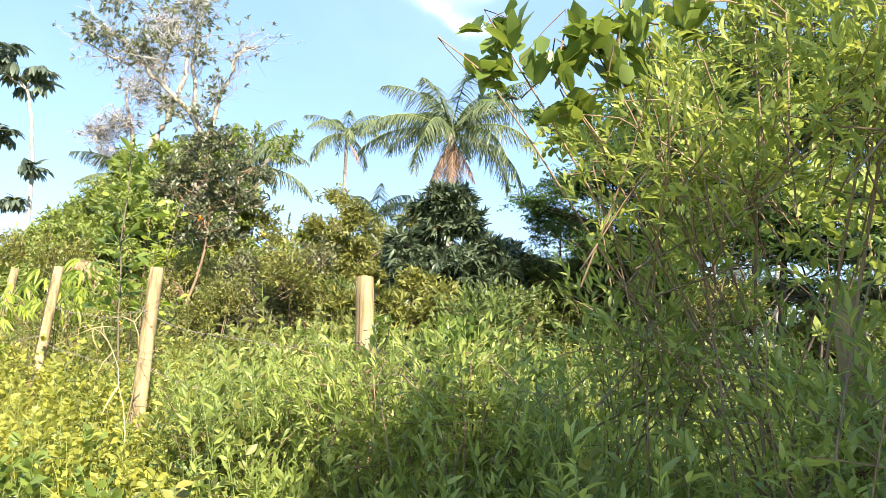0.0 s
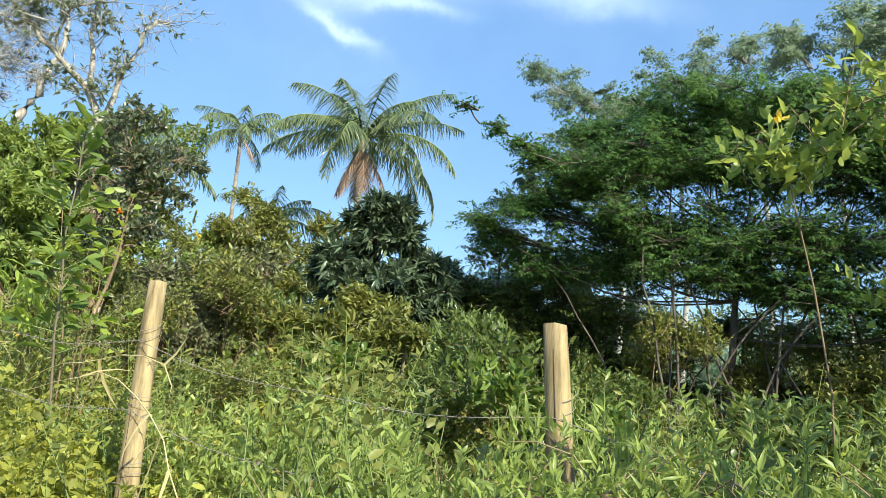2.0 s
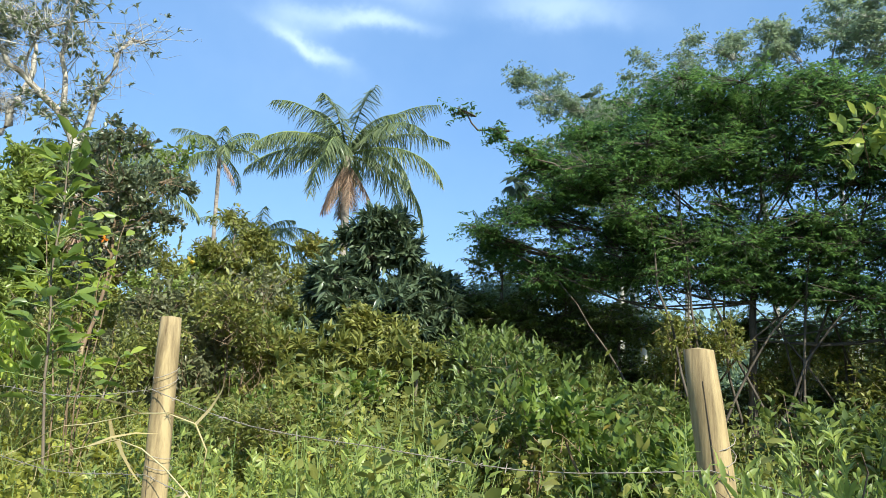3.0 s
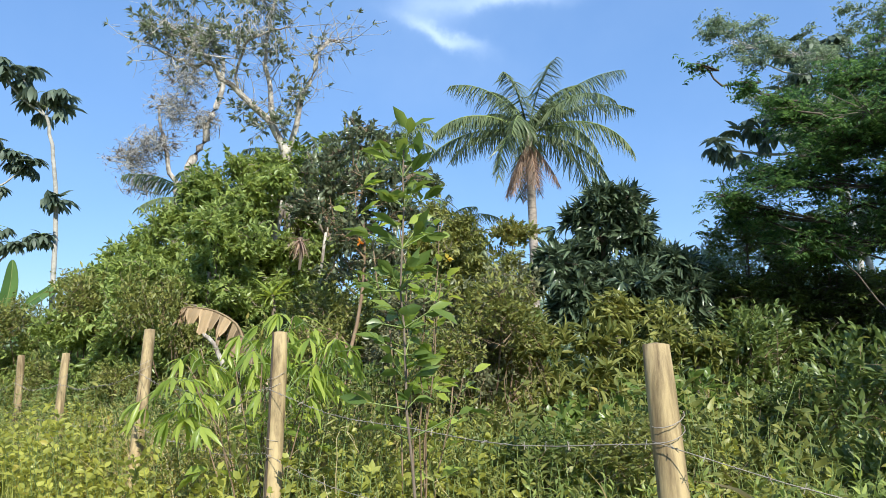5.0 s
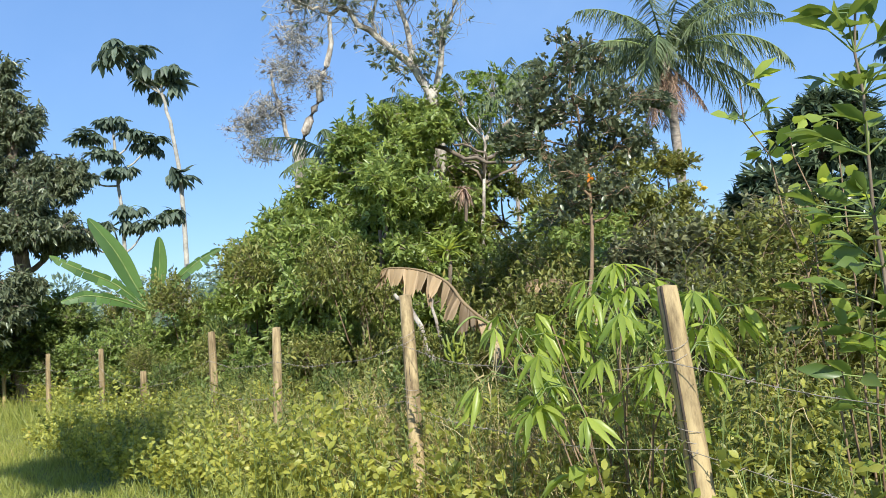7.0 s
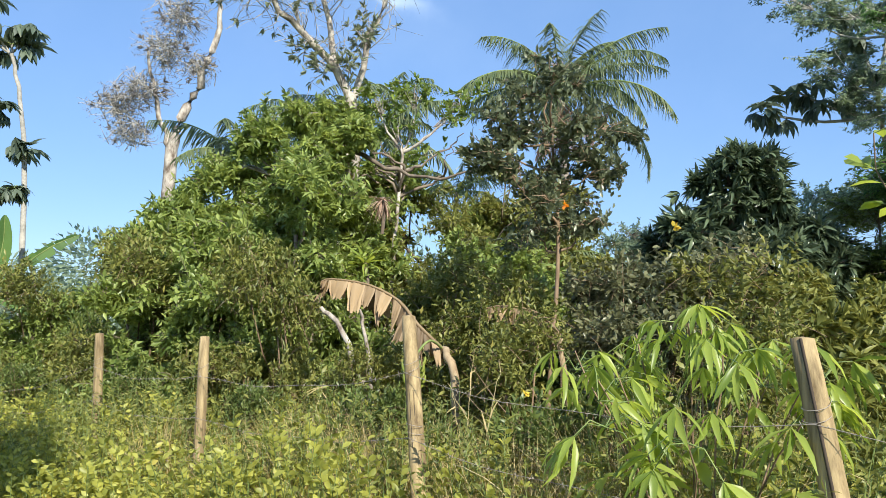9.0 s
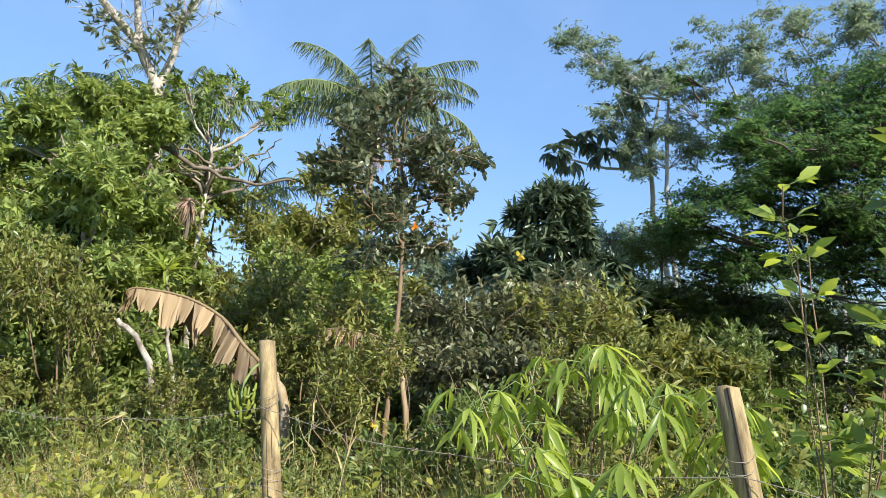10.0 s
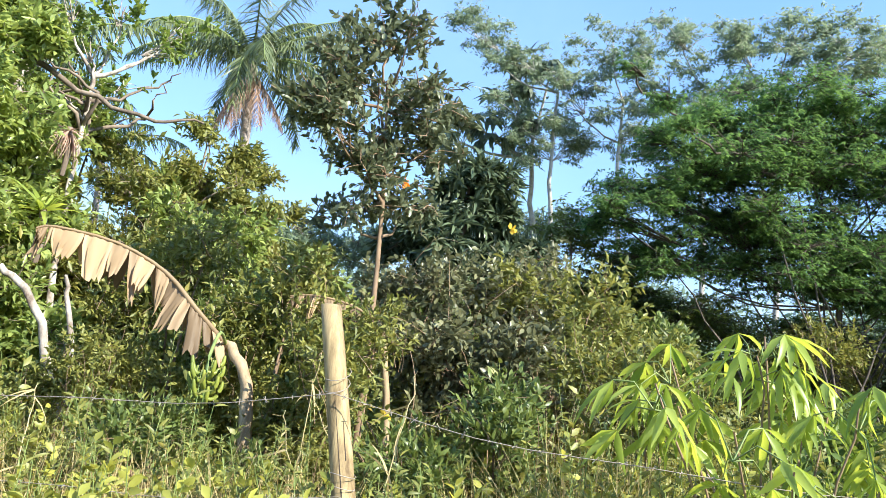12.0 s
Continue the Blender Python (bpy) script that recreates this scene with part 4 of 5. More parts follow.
def dead_blade(mid, width):
    """A withered leaf hanging from its midrib: crumpled flaps of uneven breadth and length, torn here and there."""
    n = 84
    c = curve_pts(np.asarray(mid, float), n)
    d = unit(np.gradient(c, axis=0))
    side = unit(np.cross(d, [0, 0, 1.0]))
    vs, fs = [], []
    for sgn in (1, -1):
        i = 0
        while i < n - 1:
            k = min(int(rng.integers(2, 11)), n - 1 - i)
            reach = rng.uniform(0.6, 1.05)
            fall = rng.uniform(1.4, 3.0)
            lean = rng.normal(0, 0.12)
            b = len(vs)
            for j in range(k + 1):
                q = i + j
                t = q / (n - 1)
                w = width * reach * math.sin(math.pi * min(1, 0.1 + t * 0.86)) ** 0.5 * rng.uniform(0.8, 1.05)
                out = side[q] * sgn - np.array([0, 0, fall])
                out = out / np.linalg.norm(out) + d[q] * lean
                for u in (0, 0.3, 0.65, 1.0):
                    pinch = (j / k - 0.5) * -0.012 * k * u * u
                    vs.append(c[q] + out * w * u + side[q] * (rng.normal(0, 0.022) + 0.03 * (-1) ** j) * u * (1.2 - u) * 1.6 + d[q] * pinch)
            for j in range(k):
                for u in range(3):
                    a = b + j * 4 + u
                    fs.append((a, a + 4, a + 5, a + 1))
            i += k
    return np.array(vs), np.array(fs)


def banana_plants():
    b = foot(-15.31, 22.61)
    o = np.array(b)
    root = thing("banana_plant", b, "banana plant with large upright pale-green leaves", "plant")
    put("trunk", mesh_of("trunk", *tubes([(curve_pts([(0, 0, 0), (0.03, 0, (2.94 - b[2]) * 0.5), (0, 0, 2.94 - b[2])], 8), 0.13, 0.07, 10)]), M["stem"], True), root)
    for ctrl, w, torn in (([(-15.31, 22.61, 2.94), (-15.6393, 22.4304, 3.70543), (-15.9655, 22.1383, 4.5559), (-16.4713, 21.7482, 5.4404)], 0.26, 0.1), ([(-15.2501, 22.6427, 2.94), (-15.1004, 22.7243, 3.53533), (-14.9626, 22.6853, 4.21571), (-14.9146, 22.5973, 4.89609)], 0.2, 0.05), ([(-15.3699, 22.5773, 2.94), (-15.9175, 22.0503, 3.62038), (-16.5699, 21.466, 4.04562), (-17.1207, 21.0515, 4.41983)], 0.17, 0.5), ([(-15.2202, 22.659, 2.94), (-14.5435, 22.9139, 3.70543), (-13.9716, 23.1117, 4.21571), (-13.4297, 23.2931, 4.52188)], 0.15, 0.6), ([(-15.3699, 22.5773, 2.88897), (-15.8695, 21.9623, 3.19514), (-16.3722, 21.4597, 3.33122), (-16.8481, 21.0859, 3.19514)], 0.15, 0.6), ([(-15.2202, 22.659, 2.88897), (-14.3515, 22.5619, 2.68486), (-13.6356, 22.4957, 2.17457), (-13.3631, 22.5301, 1.66429)], 0.17, 0.5)):
        p = np.array(ctrl) - o
        lf = put("leaf", mesh_of("leaf", *upright_blade(p, w, torn), M["banana"]), root)
        put("midrib", mesh_of("midrib", *tubes([(curve_pts(p, 14), 0.025, 0.008, 6)]), M["stem"], True), lf)
    stem = [(-4.99, 11.6, 1.23), (-5.06, 11.6, 1.64), (-5.16, 11.87, 1.98), (-5.24, 12.39, 2.22)]
    b = foot(stem[0][0], stem[0][1])
    root = thing("banana_plant", b, "old banana plant with withered brown hanging leaves", "plant")
    o = np.array(b)
    put("trunk", mesh_of("trunk", *tubes([(curve_pts([b, stem[1], stem[2]], 10, 0.01) - o, 0.06, 0.035, 9)]), M["bark_sheath"], True), root)
    p = np.array([stem[2]] + [(-5.42, 11.88, 2.23), (-5.61, 12.1, 2.48), (-5.94, 12.26, 2.66), (-6.34, 12.44, 2.73), (-6.46, 12.46, 2.7)]) - o
    lf = put("leaf", mesh_of("leaf", *dead_blade(p, 0.42), M["banana_dead"]), root, "withered brown tattered leaf")
    put("midrib", mesh_of("midrib", *tubes([(curve_pts(p, 16), 0.022, 0.008, 6)]), M["banana_dead"], True), lf)
    # a hanging hand of unripe fruit
    head = np.array((-5.49, 11.26, 1.72)) - o
    neck = np.array(stem[2]) - o
    stalk_line = curve_pts([neck, (neck + head) / 2 + [0, 0, 0.22], head + [0, 0, 0.16], head - [0, 0, 0.14]], 14)
    bunch = put("fruit_stalk", mesh_of("fruit_stalk", *tubes([(stalk_line, 0.014, 0.01, 7)]), M["stem"], True), root, "green curved fruit stalk")
    for i in range(16):
        az, lift = i * 2.4, 0.1 - 0.013 * i
        r = np.array((math.cos(az), math.sin(az), 0))
        f = curve_pts([head + [0, 0, lift], head + r * 0.06 + [0, 0, lift - 0.01], head + r * 0.1 + [0, 0, lift + 0.05], head + r * 0.11 + [0, 0, lift + 0.11]], 9)
        girth = 0.016 * np.sin(np.linspace(0.35, 2.9, 9)) ** 0.5
        put("banana", mesh_of("banana", *tubes([(f, girth, None, 7)]), M["fruit"], True), bunch)
    mid = [(-4.07, 11.4, 2.15), (-4.25, 11.52, 2.35), (-4.54, 11.68, 2.42), (-4.71, 11.82, 2.4)]
    b = foot(-3.95, 11.35)
    o = np.array(b)
    root = thing("banana_plant", b, "small dead banana stem with one brown leaf", "plant")
    put("trunk", mesh_of("trunk", *tubes([(curve_pts([b, (-4.0, 11.35, 1.3), (-4.05, 11.4, 2.1)], 8, 0.01) - o, 0.04, 0.025, 8)]), M["bark_sheath"], True), root)
    p = np.array([(-4.05, 11.4, 2.05)] + mid) - o
    lf = put("leaf", mesh_of("leaf", *dead_blade(p[1:], 0.3), M["banana_dead"]), root, "withered brown tattered leaf")
    put("midrib", mesh_of("midrib", *tubes([(curve_pts(p, 14), 0.018, 0.007, 6)]), M["banana_dead"], True), lf)


def bromeliads():
    for at, label, mat, L, n, w in (((-6.04, 15.82, 3.2), "yellow-green bromeliad rosette perched in a tree", "bright", 0.55, 34, 0.06),
                                    ((-5.78, 16.87, 4.41), "straw-brown tuft of old bromeliad leaves in a tree", "palm_dead", 0.42, 90, 0.025)):
        root = thing("bromeliad", at, label, "plant")
        az = rng.random(n) * 6.28
        d = np.stack([np.cos(az), np.sin(az), rng.uniform(-0.2, 1.4, n) if mat == "bright" else rng.uniform(-2.0, 0.3, n)], -1)
        put("rosette", mesh_of("rosette", *leaves(np.zeros((n, 3)), d, L * rng.uniform(0.7, 1.1, n), w, BLADE, 0.7), M[mat]), root)
        put("root_clump", mesh_of("root_clump", *tubes([(((0, 0, -0.6), (0.03, 0, -0.3), (0, 0, 0.05)), 0.03, 0.05, 7)]), M["bark"], True), root)


broad_tree()
bare_topped_tree()
white_tree()
back_tree()
dark_tree()
loquat_tree()
feathery_tree()
airy_trees()
mango_tree()
thicket_tree()
thicket_fill()
understorey()
trackside_trees()
palms()
cecropias()
banana_plants()
bromeliads()


# ---- shrubs behind and along the fence ----
def shrub(name, label, category, at, lobes, per_area, per, length, width, outline, leaf, mode, twig, group="", bark="twig", stems=5, thick=0.018):
    b = at
    root = thing(name, b, label, category, group)
    crown, thin = [], []
    for x, y, z, a, h in lobes:
        c = np.array((x, y, z))
        n = max(5, int(per_area * 4 * np.pi * (a * a + 2 * a * h) / 3))
        pt, out = ball(n, 0.25)
        q = c + pt * (a, a, h)
        d = unit(out * 0.6 + np.array([0, 0, 0.5]) + rng.normal(0, 0.3, (n, 3)))
        crown.append(twig_leaves(q, d, per, length, width, outline, mode, twig))
        for i in range(0, n, 4):
            f = c + rng.normal(0, 0.3, 3) * (a, a, h) - np.array([0, 0, h * 0.7])
            thin.append((curve_pts([f, (f + q[i]) / 2 + rng.normal(0, 0.06, 3) + [0, 0, 0.08], q[i]], 5), 0.004, 0.0015, 3))
    for i in range(stems):
        x, y, z, a, h = lobes[i % len(lobes)]
        s = np.array((rng.normal(0, 0.12), rng.normal(0, 0.12), -0.03))
        put("stem", mesh_of("stem", *tubes([(curve_pts([s, (x * 0.4, y * 0.4, z * 0.5), (x, y, z)], 8, 0.015), thick, thick * 0.4, 5)]), M[bark], True), root)
    put("branching", mesh_of("branching", *tubes(thin), M[bark]), root)
    put("foliage", mesh_of("foliage", *join(crown), M[leaf]), root)
    return root


def lobes_for(w, h, k):
    out = []
    for i in range(k):
        a = rng.random() * 6.28
        r = w * 0.6 * rng.random()
        z = h * rng.uniform(0.3, 0.85)
        out.append((r * math.cos(a), r * math.sin(a), z, w * rng.uniform(0.3, 0.5), h * rng.uniform(0.15, 0.25)))
    return out


def hedge():
    kinds = [
        shrub("shrub", "tangled olive-green shrub with small leaves", "shrub", on(11.8, 5.9), lobes_for(1.3, 2.4, 7), 30, 11, 0.09, 0.035, RHOMB, "shrub", "spiral", 0.25, "shrubs behind the fence"),
        # This one takes the darkened leaves in place of cast shade.
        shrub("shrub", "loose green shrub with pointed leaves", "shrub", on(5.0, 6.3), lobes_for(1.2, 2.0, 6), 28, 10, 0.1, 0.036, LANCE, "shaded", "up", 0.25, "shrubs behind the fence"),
        shrub("shrub", "low shrub with broad fresh-green leaves", "shrub", on(4.2, 5.6), lobes_for(1.1, 1.5, 6), 24, 9, 0.1, 0.05, OVAL, "sapling", "up", 0.22, "shrubs behind the fence"),
    ]
    spots = [(0.5, 6.0, 1), (2.4, 7.6, 1), (2.6, 5.2, 2), (6.4, 7.4, 1), (7.0, 5.6, 2), (9.6, 7.0, 0), (13.0, 6.6, 0), 
             (14.6, 5.6, 0), (16.4, 5.6, 0), (16.0, 7.6, 1), (18.6, 5.8, 0), (20.8, 6.0, 1), (23.5, 6.4, 0), (26.5, 6.2, 1), (30, 6.2, 0), (34, 5.6, 1), (38, 5.5, 0),
             (13.6, 8.8, 1), (16.5, 9.4, 0), (10.8, 9.0, 1), (7.6, 10.0, 1), (4.6, 9.4, 1), (19.6, 9.0, 0), (23, 9.4, 1), (1.5, 9.6, 1), (-1.5, 7.2, 1), (-2.5, 5.0, 2), (2.0, 12.5, 0), (0.2, 12.0, 1), (3.6, 13.5, 0), (-1.6, 11.5, 1), (5.2, 12.2, 0), (-3.5, 14, 1), (6.6, 13.0, 1), (-5.0, 11, 0), (1.0, 15.5, 1),
             (3.0, 16.5, 0), (-1.5, 16.5, 0), (27, 9.5, 0), (31, 10, 1), (35, 9, 0), (40, 9, 1), (45, 7, 0), (29, 13, 1), (37, 13, 0), (44, 12, 1), (50, 9, 0), (8.6, 13.5, 0), (10.4, 14.0, 1), (-1.5, 19, 0), (-4, 18, 1), (1, 19.5, 0), (-6, 16, 1), (-3.5, 21, 0), (0, 21.5, 1), (3.5, 19.5, 0), (-6.5, 20, 0), (2.0, 23, 1), (-8, 18, 0)]
    for s, n, k in spots:
        m = Matrix.Translation(on(s, n)) @ Matrix.Rotation(rng.random() * 6.28, 4, "Z") @ Matrix.Diagonal((*[rng.uniform(0.9, 1.3)] * 2, rng.uniform(0.95, 1.3) * (1.2 if s > 12 else 0.72 if s < 8.5 and n < 9.5 else 1), 1))
        c = copy_thing(kinds[k], Matrix.Identity(4))
        c.matrix_basis = m

    for s, n, k in ((7.4, 4.7, 1), (8.6, 5.0, 0), (9.7, 4.6, 1), (10.7, 5.0, 0), (11.8, 4.5, 1), (12.9, 4.9, 0), (14.2, 4.6, 1), (15.4, 5.0, 0), (16.8, 4.7, 1), (18.2, 4.9, 0),
                    (19.8, 4.6, 1), (21.6, 4.8, 0), (23.5, 4.8, 1), (6.3, 4.7, 0), (5.2, 4.6, 1), (20.5, 7.6, 0), (22.5, 7.8, 1), (25, 7.6, 0), (28, 7.8, 0), (25.5, 10.5, 1), (27.5, 11.5, 0)):
        f = rng.uniform(0.62, 0.85)
        c = copy_thing(kinds[k], Matrix.Identity(4))
        c.matrix_basis = Matrix.Translation(on(s, n)) @ Matrix.Rotation(rng.random() * 6.28, 4, "Z") @ Matrix.Diagonal((f, f, f * (0.7 if s < 8 else 1), 1))


hedge()

dbush = [(-3.31, 11.9, 2.68, 0.52, 0.42), (-2.67, 11.69, 2.65, 0.59, 0.43), (-3.5, 11.89, 2.05, 0.51, 0.4), (-3.12, 11.38, 1.96, 0.64, 0.44), (-2.47, 11.37, 2.15, 0.42, 0.42), (-3.54, 12.32, 2.65, 0.32, 0.32), (-2.08, 11.71, 2.94, 0.4, 0.34)]
b = foot(-3.1, 11.6)
shrub("twiggy_bush", "dense twiggy bush with small grey-green leaves", "shrub", b, [(x - b[0], y - b[1], z - b[2], a * 1.1, h * 1.1) for x, y, z, a, h in dbush]
      + [(x - b[0], y - b[1], z - b[2], a, h) for x, y, z, a, h in [(-3.5, 11.31, 2.18, 0.45, 0.33), (-3.01, 10.89, 2.24, 0.45, 0.33), (-2.73, 10.61, 1.86, 0.38, 0.28), (-3.54, 11.34, 1.62, 0.4, 0.28), (-3.06, 10.94, 1.45, 0.45, 0.28)]],
      36, 10, 0.085, 0.04, OVAL, "greyleaf", "spiral", 0.25, stems=22)
tb = bpy.data.objects["twiggy_bush"]
bare = []
for i in range(60):
    f = np.array((rng.uniform(-0.9, 0.9), rng.uniform(-0.9, -0.1), 0.0))
    e = f + np.array((rng.normal(0, 0.5), rng.normal(-0.15, 0.3), rng.uniform(0.5, 1.5)))
    bare.append((curve_pts([f, (f + e) / 2 + rng.normal(0, 0.15, 3), e, e + rng.normal(0, 0.12, 3) + [0, 0, 0.15]], 10, 0.008), rng.uniform(0.005, 0.009), 0.002, 5))
tagged(put("bare_twig_work", mesh_of("bare_twig_work", *tubes(bare), M["twig"], True), tb), "crooked brown bare twigs", kind="stuff")

b = foot(-1.3, 11.9)
shrub("whorled_shrub", "shrub with rosettes of long yellowish-green leaves", "shrub", b,
      [(-0.5, 0, 1.6, 0.5, 0.3), (0.3, 0.1, 1.75, 0.55, 0.3), (0.9, -0.1, 1.5, 0.4, 0.3), (0.1, -0.3, 1.1, 0.7, 0.4)], 14, 13, 0.22, 0.05, LANCE, "shrub", "whorl", 0.2)


def cassava():
    b = foot(*lay(8.55, 3.08))
    root = thing("drooping_plant", b, "bright-green plant with long drooping fingered leaves", "plant")
    lv, thin = [], []
    for i in range(13):
        a = i * 2.4
        r = rng.uniform(0.1, 0.68)
        top = np.array((r * math.cos(a), r * math.sin(a), 1.9 - 0.5 * r + rng.uniform(-0.25, 0.05)))
        put("stem", mesh_of("stem", *tubes([(curve_pts([(top[0] * 0.15, top[1] * 0.15, -0.05), top * [0.5, 0.5, 0.6], top], 8, 0.01), 0.007, 0.004, 5)]), M["twig"], True), root)
        if i % 2:
            low = top * [0.7, 0.7, 0.62]
            az0 = rng.random(5) * 6.28
            d0 = np.stack([np.cos(az0), np.sin(az0), rng.uniform(-0.6, 0.3, 5)], -1)
            lv.append(leaves(np.repeat(low[None], 5, 0) + d0 * 0.08, d0, 0.2, 0.075, OVAL, 0.6))
        k = 6
        az = rng.random(k) * 6.28
        q = top + np.stack([0.16 * np.cos(az), 0.16 * np.sin(az), rng.uniform(-0.25, 0.1, k)], -1)
        for e in q:
            thin.append(((top - [0, 0, 0.1], (top + e) / 2, e), 0.004, 0.003, 3))
        lob = 5
        p = np.repeat(q, lob, 0)
        az2 = np.repeat(az, lob) + np.tile(np.linspace(-1.1, 1.1, lob), k)
        d = np.stack([np.cos(az2), np.sin(az2), -0.8 + rng.normal(0, 0.35, k * lob)], -1)
        lv.append(leaves(p, d, rng.uniform(0.15, 0.25, k * lob), 0.036, LANCE, 0.6))
    put("petiole_work", mesh_of("petiole_work", *tubes(thin), M["stem"]), root)
    put("foliage", mesh_of("foliage", *join(lv), M["bright"]), root)


def sapling():
    b = foot(-3.2, 7.15)
    o = np.array(b)
    root = thing("sapling", b, "slim sapling with large rounded light-green leaves", "plant")
    tp = curve_pts([(0.1, 0.1, -0.05), (0.05, 0.0, 0.9), (0.0, -0.05, 1.7), (0.0, -0.1, 2.75)], 16, 0.012)
    put("trunk", mesh_of("trunk", *tubes([(tp, 0.012, 0.005, 6)]), M["bark"], True), root)
    ps, ds, thin = [], [], []
    for i in range(46):
        t = 1.0 + 1.75 * (i / 45) ** 0.8
        c = tp[np.argmin(abs(tp[:, 2] - t))]
        az = i * 2.4
        r = rng.uniform(0.06, 0.36) * (1.15 - 0.75 * (t - 1.0) / 1.75)
        e = c + [r * math.cos(az), r * math.sin(az), rng.uniform(0, 0.16)]
        thin.append(((c, (c + e) / 2, e), 0.005, 0.003, 4))
        for _ in range(3):
            ps.append(e - (e - c) * rng.uniform(0, 0.4))
            ds.append((math.cos(az) + rng.normal(0, 0.6), math.sin(az) + rng.normal(0, 0.6), rng.uniform(-0.2, 0.9)))
    put("petiole_work", mesh_of("petiole_work", *tubes(thin), M["stem"]), root)
    put("foliage", mesh_of("foliage", *leaves(np.array(ps), np.array(ds), rng.uniform(0.1, 0.19, len(ps)), 0.062, OVAL, 0.4), M["sapling"]), root)


def leafy_branch():
    b = foot(*lay(7.45, 3.5))
    root = thing("leafy_sapling", b, "young shrub with bright yellow-green oval leaves in sunlight", "plant")
    lv, thin = [], []
    for i in range(6):
        a = i * 2.4
        top = np.array((0.5 * math.cos(a) * rng.uniform(0.3, 1), 0.5 * math.sin(a) * rng.uniform(0.3, 1), rng.uniform(1.3, 2.75)))
        line = curve_pts([(0, 0, -0.05), top * [0.45, 0.45, 0.6], top], 10, 0.012)
        put("stem", mesh_of("stem", *tubes([(line, 0.007, 0.003, 5)]), M["twig"], True), root)
        k = 24
        u = rng.integers(4, 10, k)
        az = rng.random(k) * 6.28
        e = line[u] + np.stack([0.07 * np.cos(az), 0.07 * np.sin(az), 0.03 + 0 * az], -1)
        thin += [((line[j], q), 0.003, 0.002, 3) for j, q in zip(u, e)]
        lv.append(leaves(e, np.stack([np.cos(az), np.sin(az), rng.uniform(-0.2, 0.8, k)], -1), rng.uniform(0.08, 0.15, k), 0.058, OVAL, 0.5))
    put("petiole_work", mesh_of("petiole_work", *tubes(thin), M["stem"]), root)
    put("foliage", mesh_of("foliage", *join(lv), M["bright"]), root)


cassava()
sapling()
leafy_branch()

# tall shrubs at the start of the walk, before and behind the fence
def near_shrub(name, label, s0, n0, spots, per_area, per, length, width, outline, leaf, mode, stems):
    b = on(s0, n0)
    lobes = []
    for s1, n1, z, a, h in spots:
        x, y = lay(s1, n1)
        lobes.append((x - b[0], y - b[1], z - b[2], a, h))
    shrub(name, label, "shrub", b, lobes, per_area, per, length, width, outline, leaf, mode, 0.3, stems=stems, thick=0.008)


near_shrub("tall_shrub", "tall arching shrub with narrow light-green leaves", 0.75, 2.3,
           [(0.95, 2.2, 2.2, 0.5, 0.45), (0.4, 2.2, 2.4, 0.55, 0.5), (1.15, 2.4, 1.6, 0.5, 0.5), (0.4, 2.2, 1.4, 0.6, 0.5), (0.8, 2.4, 2.8, 0.5, 0.35), (0.2, 2.2, 3.1, 0.5, 0.3),
            (1.3, 2.2, 0.9, 0.5, 0.45), (0.5, 2.1, 0.6, 0.5, 0.4), (1.7, 2.4, 1.1, 0.4, 0.4), (-0.3, 2.2, 2.0, 0.6, 0.7)], 52, 14, 0.062, 0.014, LANCE, "willow", "up", 8)
near_shrub("tall_shrub", "tall shrub with broad dark leaves rising behind the fence", 1.9, 3.9,
           [(2.25, 3.6, 2.9, 0.4, 0.25), (1.7, 3.7, 3.2, 0.55, 0.35), (1.2, 3.7, 2.6, 0.55, 0.45), (1.7, 3.9, 2.3, 0.4, 0.3), (0.4, 3.9, 2.2, 0.8, 0.9)],
           26, 9, 0.08, 0.04, OVAL, "willow", "up", 3)
b = on(0.55, 2.9)
shrub("arching_shrub", "arching branches with broad rounded leaves above narrow-leaved shrubs", "shrub", b,
      [(x - b[0], y - b[1], z - b[2], a, h) for x, y, z, a, h in [(0.15, 2.29, 2.57, 0.11, 0.06), (0.11, 2.3, 2.43, 0.08, 0.05), (0.3, 2.28, 2.49, 0.11, 0.07), (0.44, 2.26, 2.57, 0.11, 0.07), (0.4, 2.27, 2.34, 0.09, 0.06), (0.6, 2.22, 2.6, 0.11, 0.07), (0.75, 2.17, 2.61, 0.11, 0.07), (0.54, 2.24, 2.45, 0.09, 0.07)]],
      26, 6, 0.095, 0.06, OVAL, "sapling", "up", 0.16, stems=8, thick=0.007)
near_shrub("tall_shrub", "bushy shrub with narrow leaves hiding a fence post", 2.3, 2.2,
           [(2.2, 2.1, 1.3, 0.4, 0.35), (2.65, 2.2, 1.33, 0.4, 0.32), (1.75, 2.1, 1.35, 0.35, 0.35), (1.9, 2.2, 0.8, 0.45, 0.4), (3.2, 2.2, 1.15, 0.4, 0.3), (2.5, 1.9, 0.75, 0.5, 0.35), (3.7, 2.2, 1.05, 0.4, 0.35)], 64, 16, 0.062, 0.013, LANCE, "willow", "up", 8)


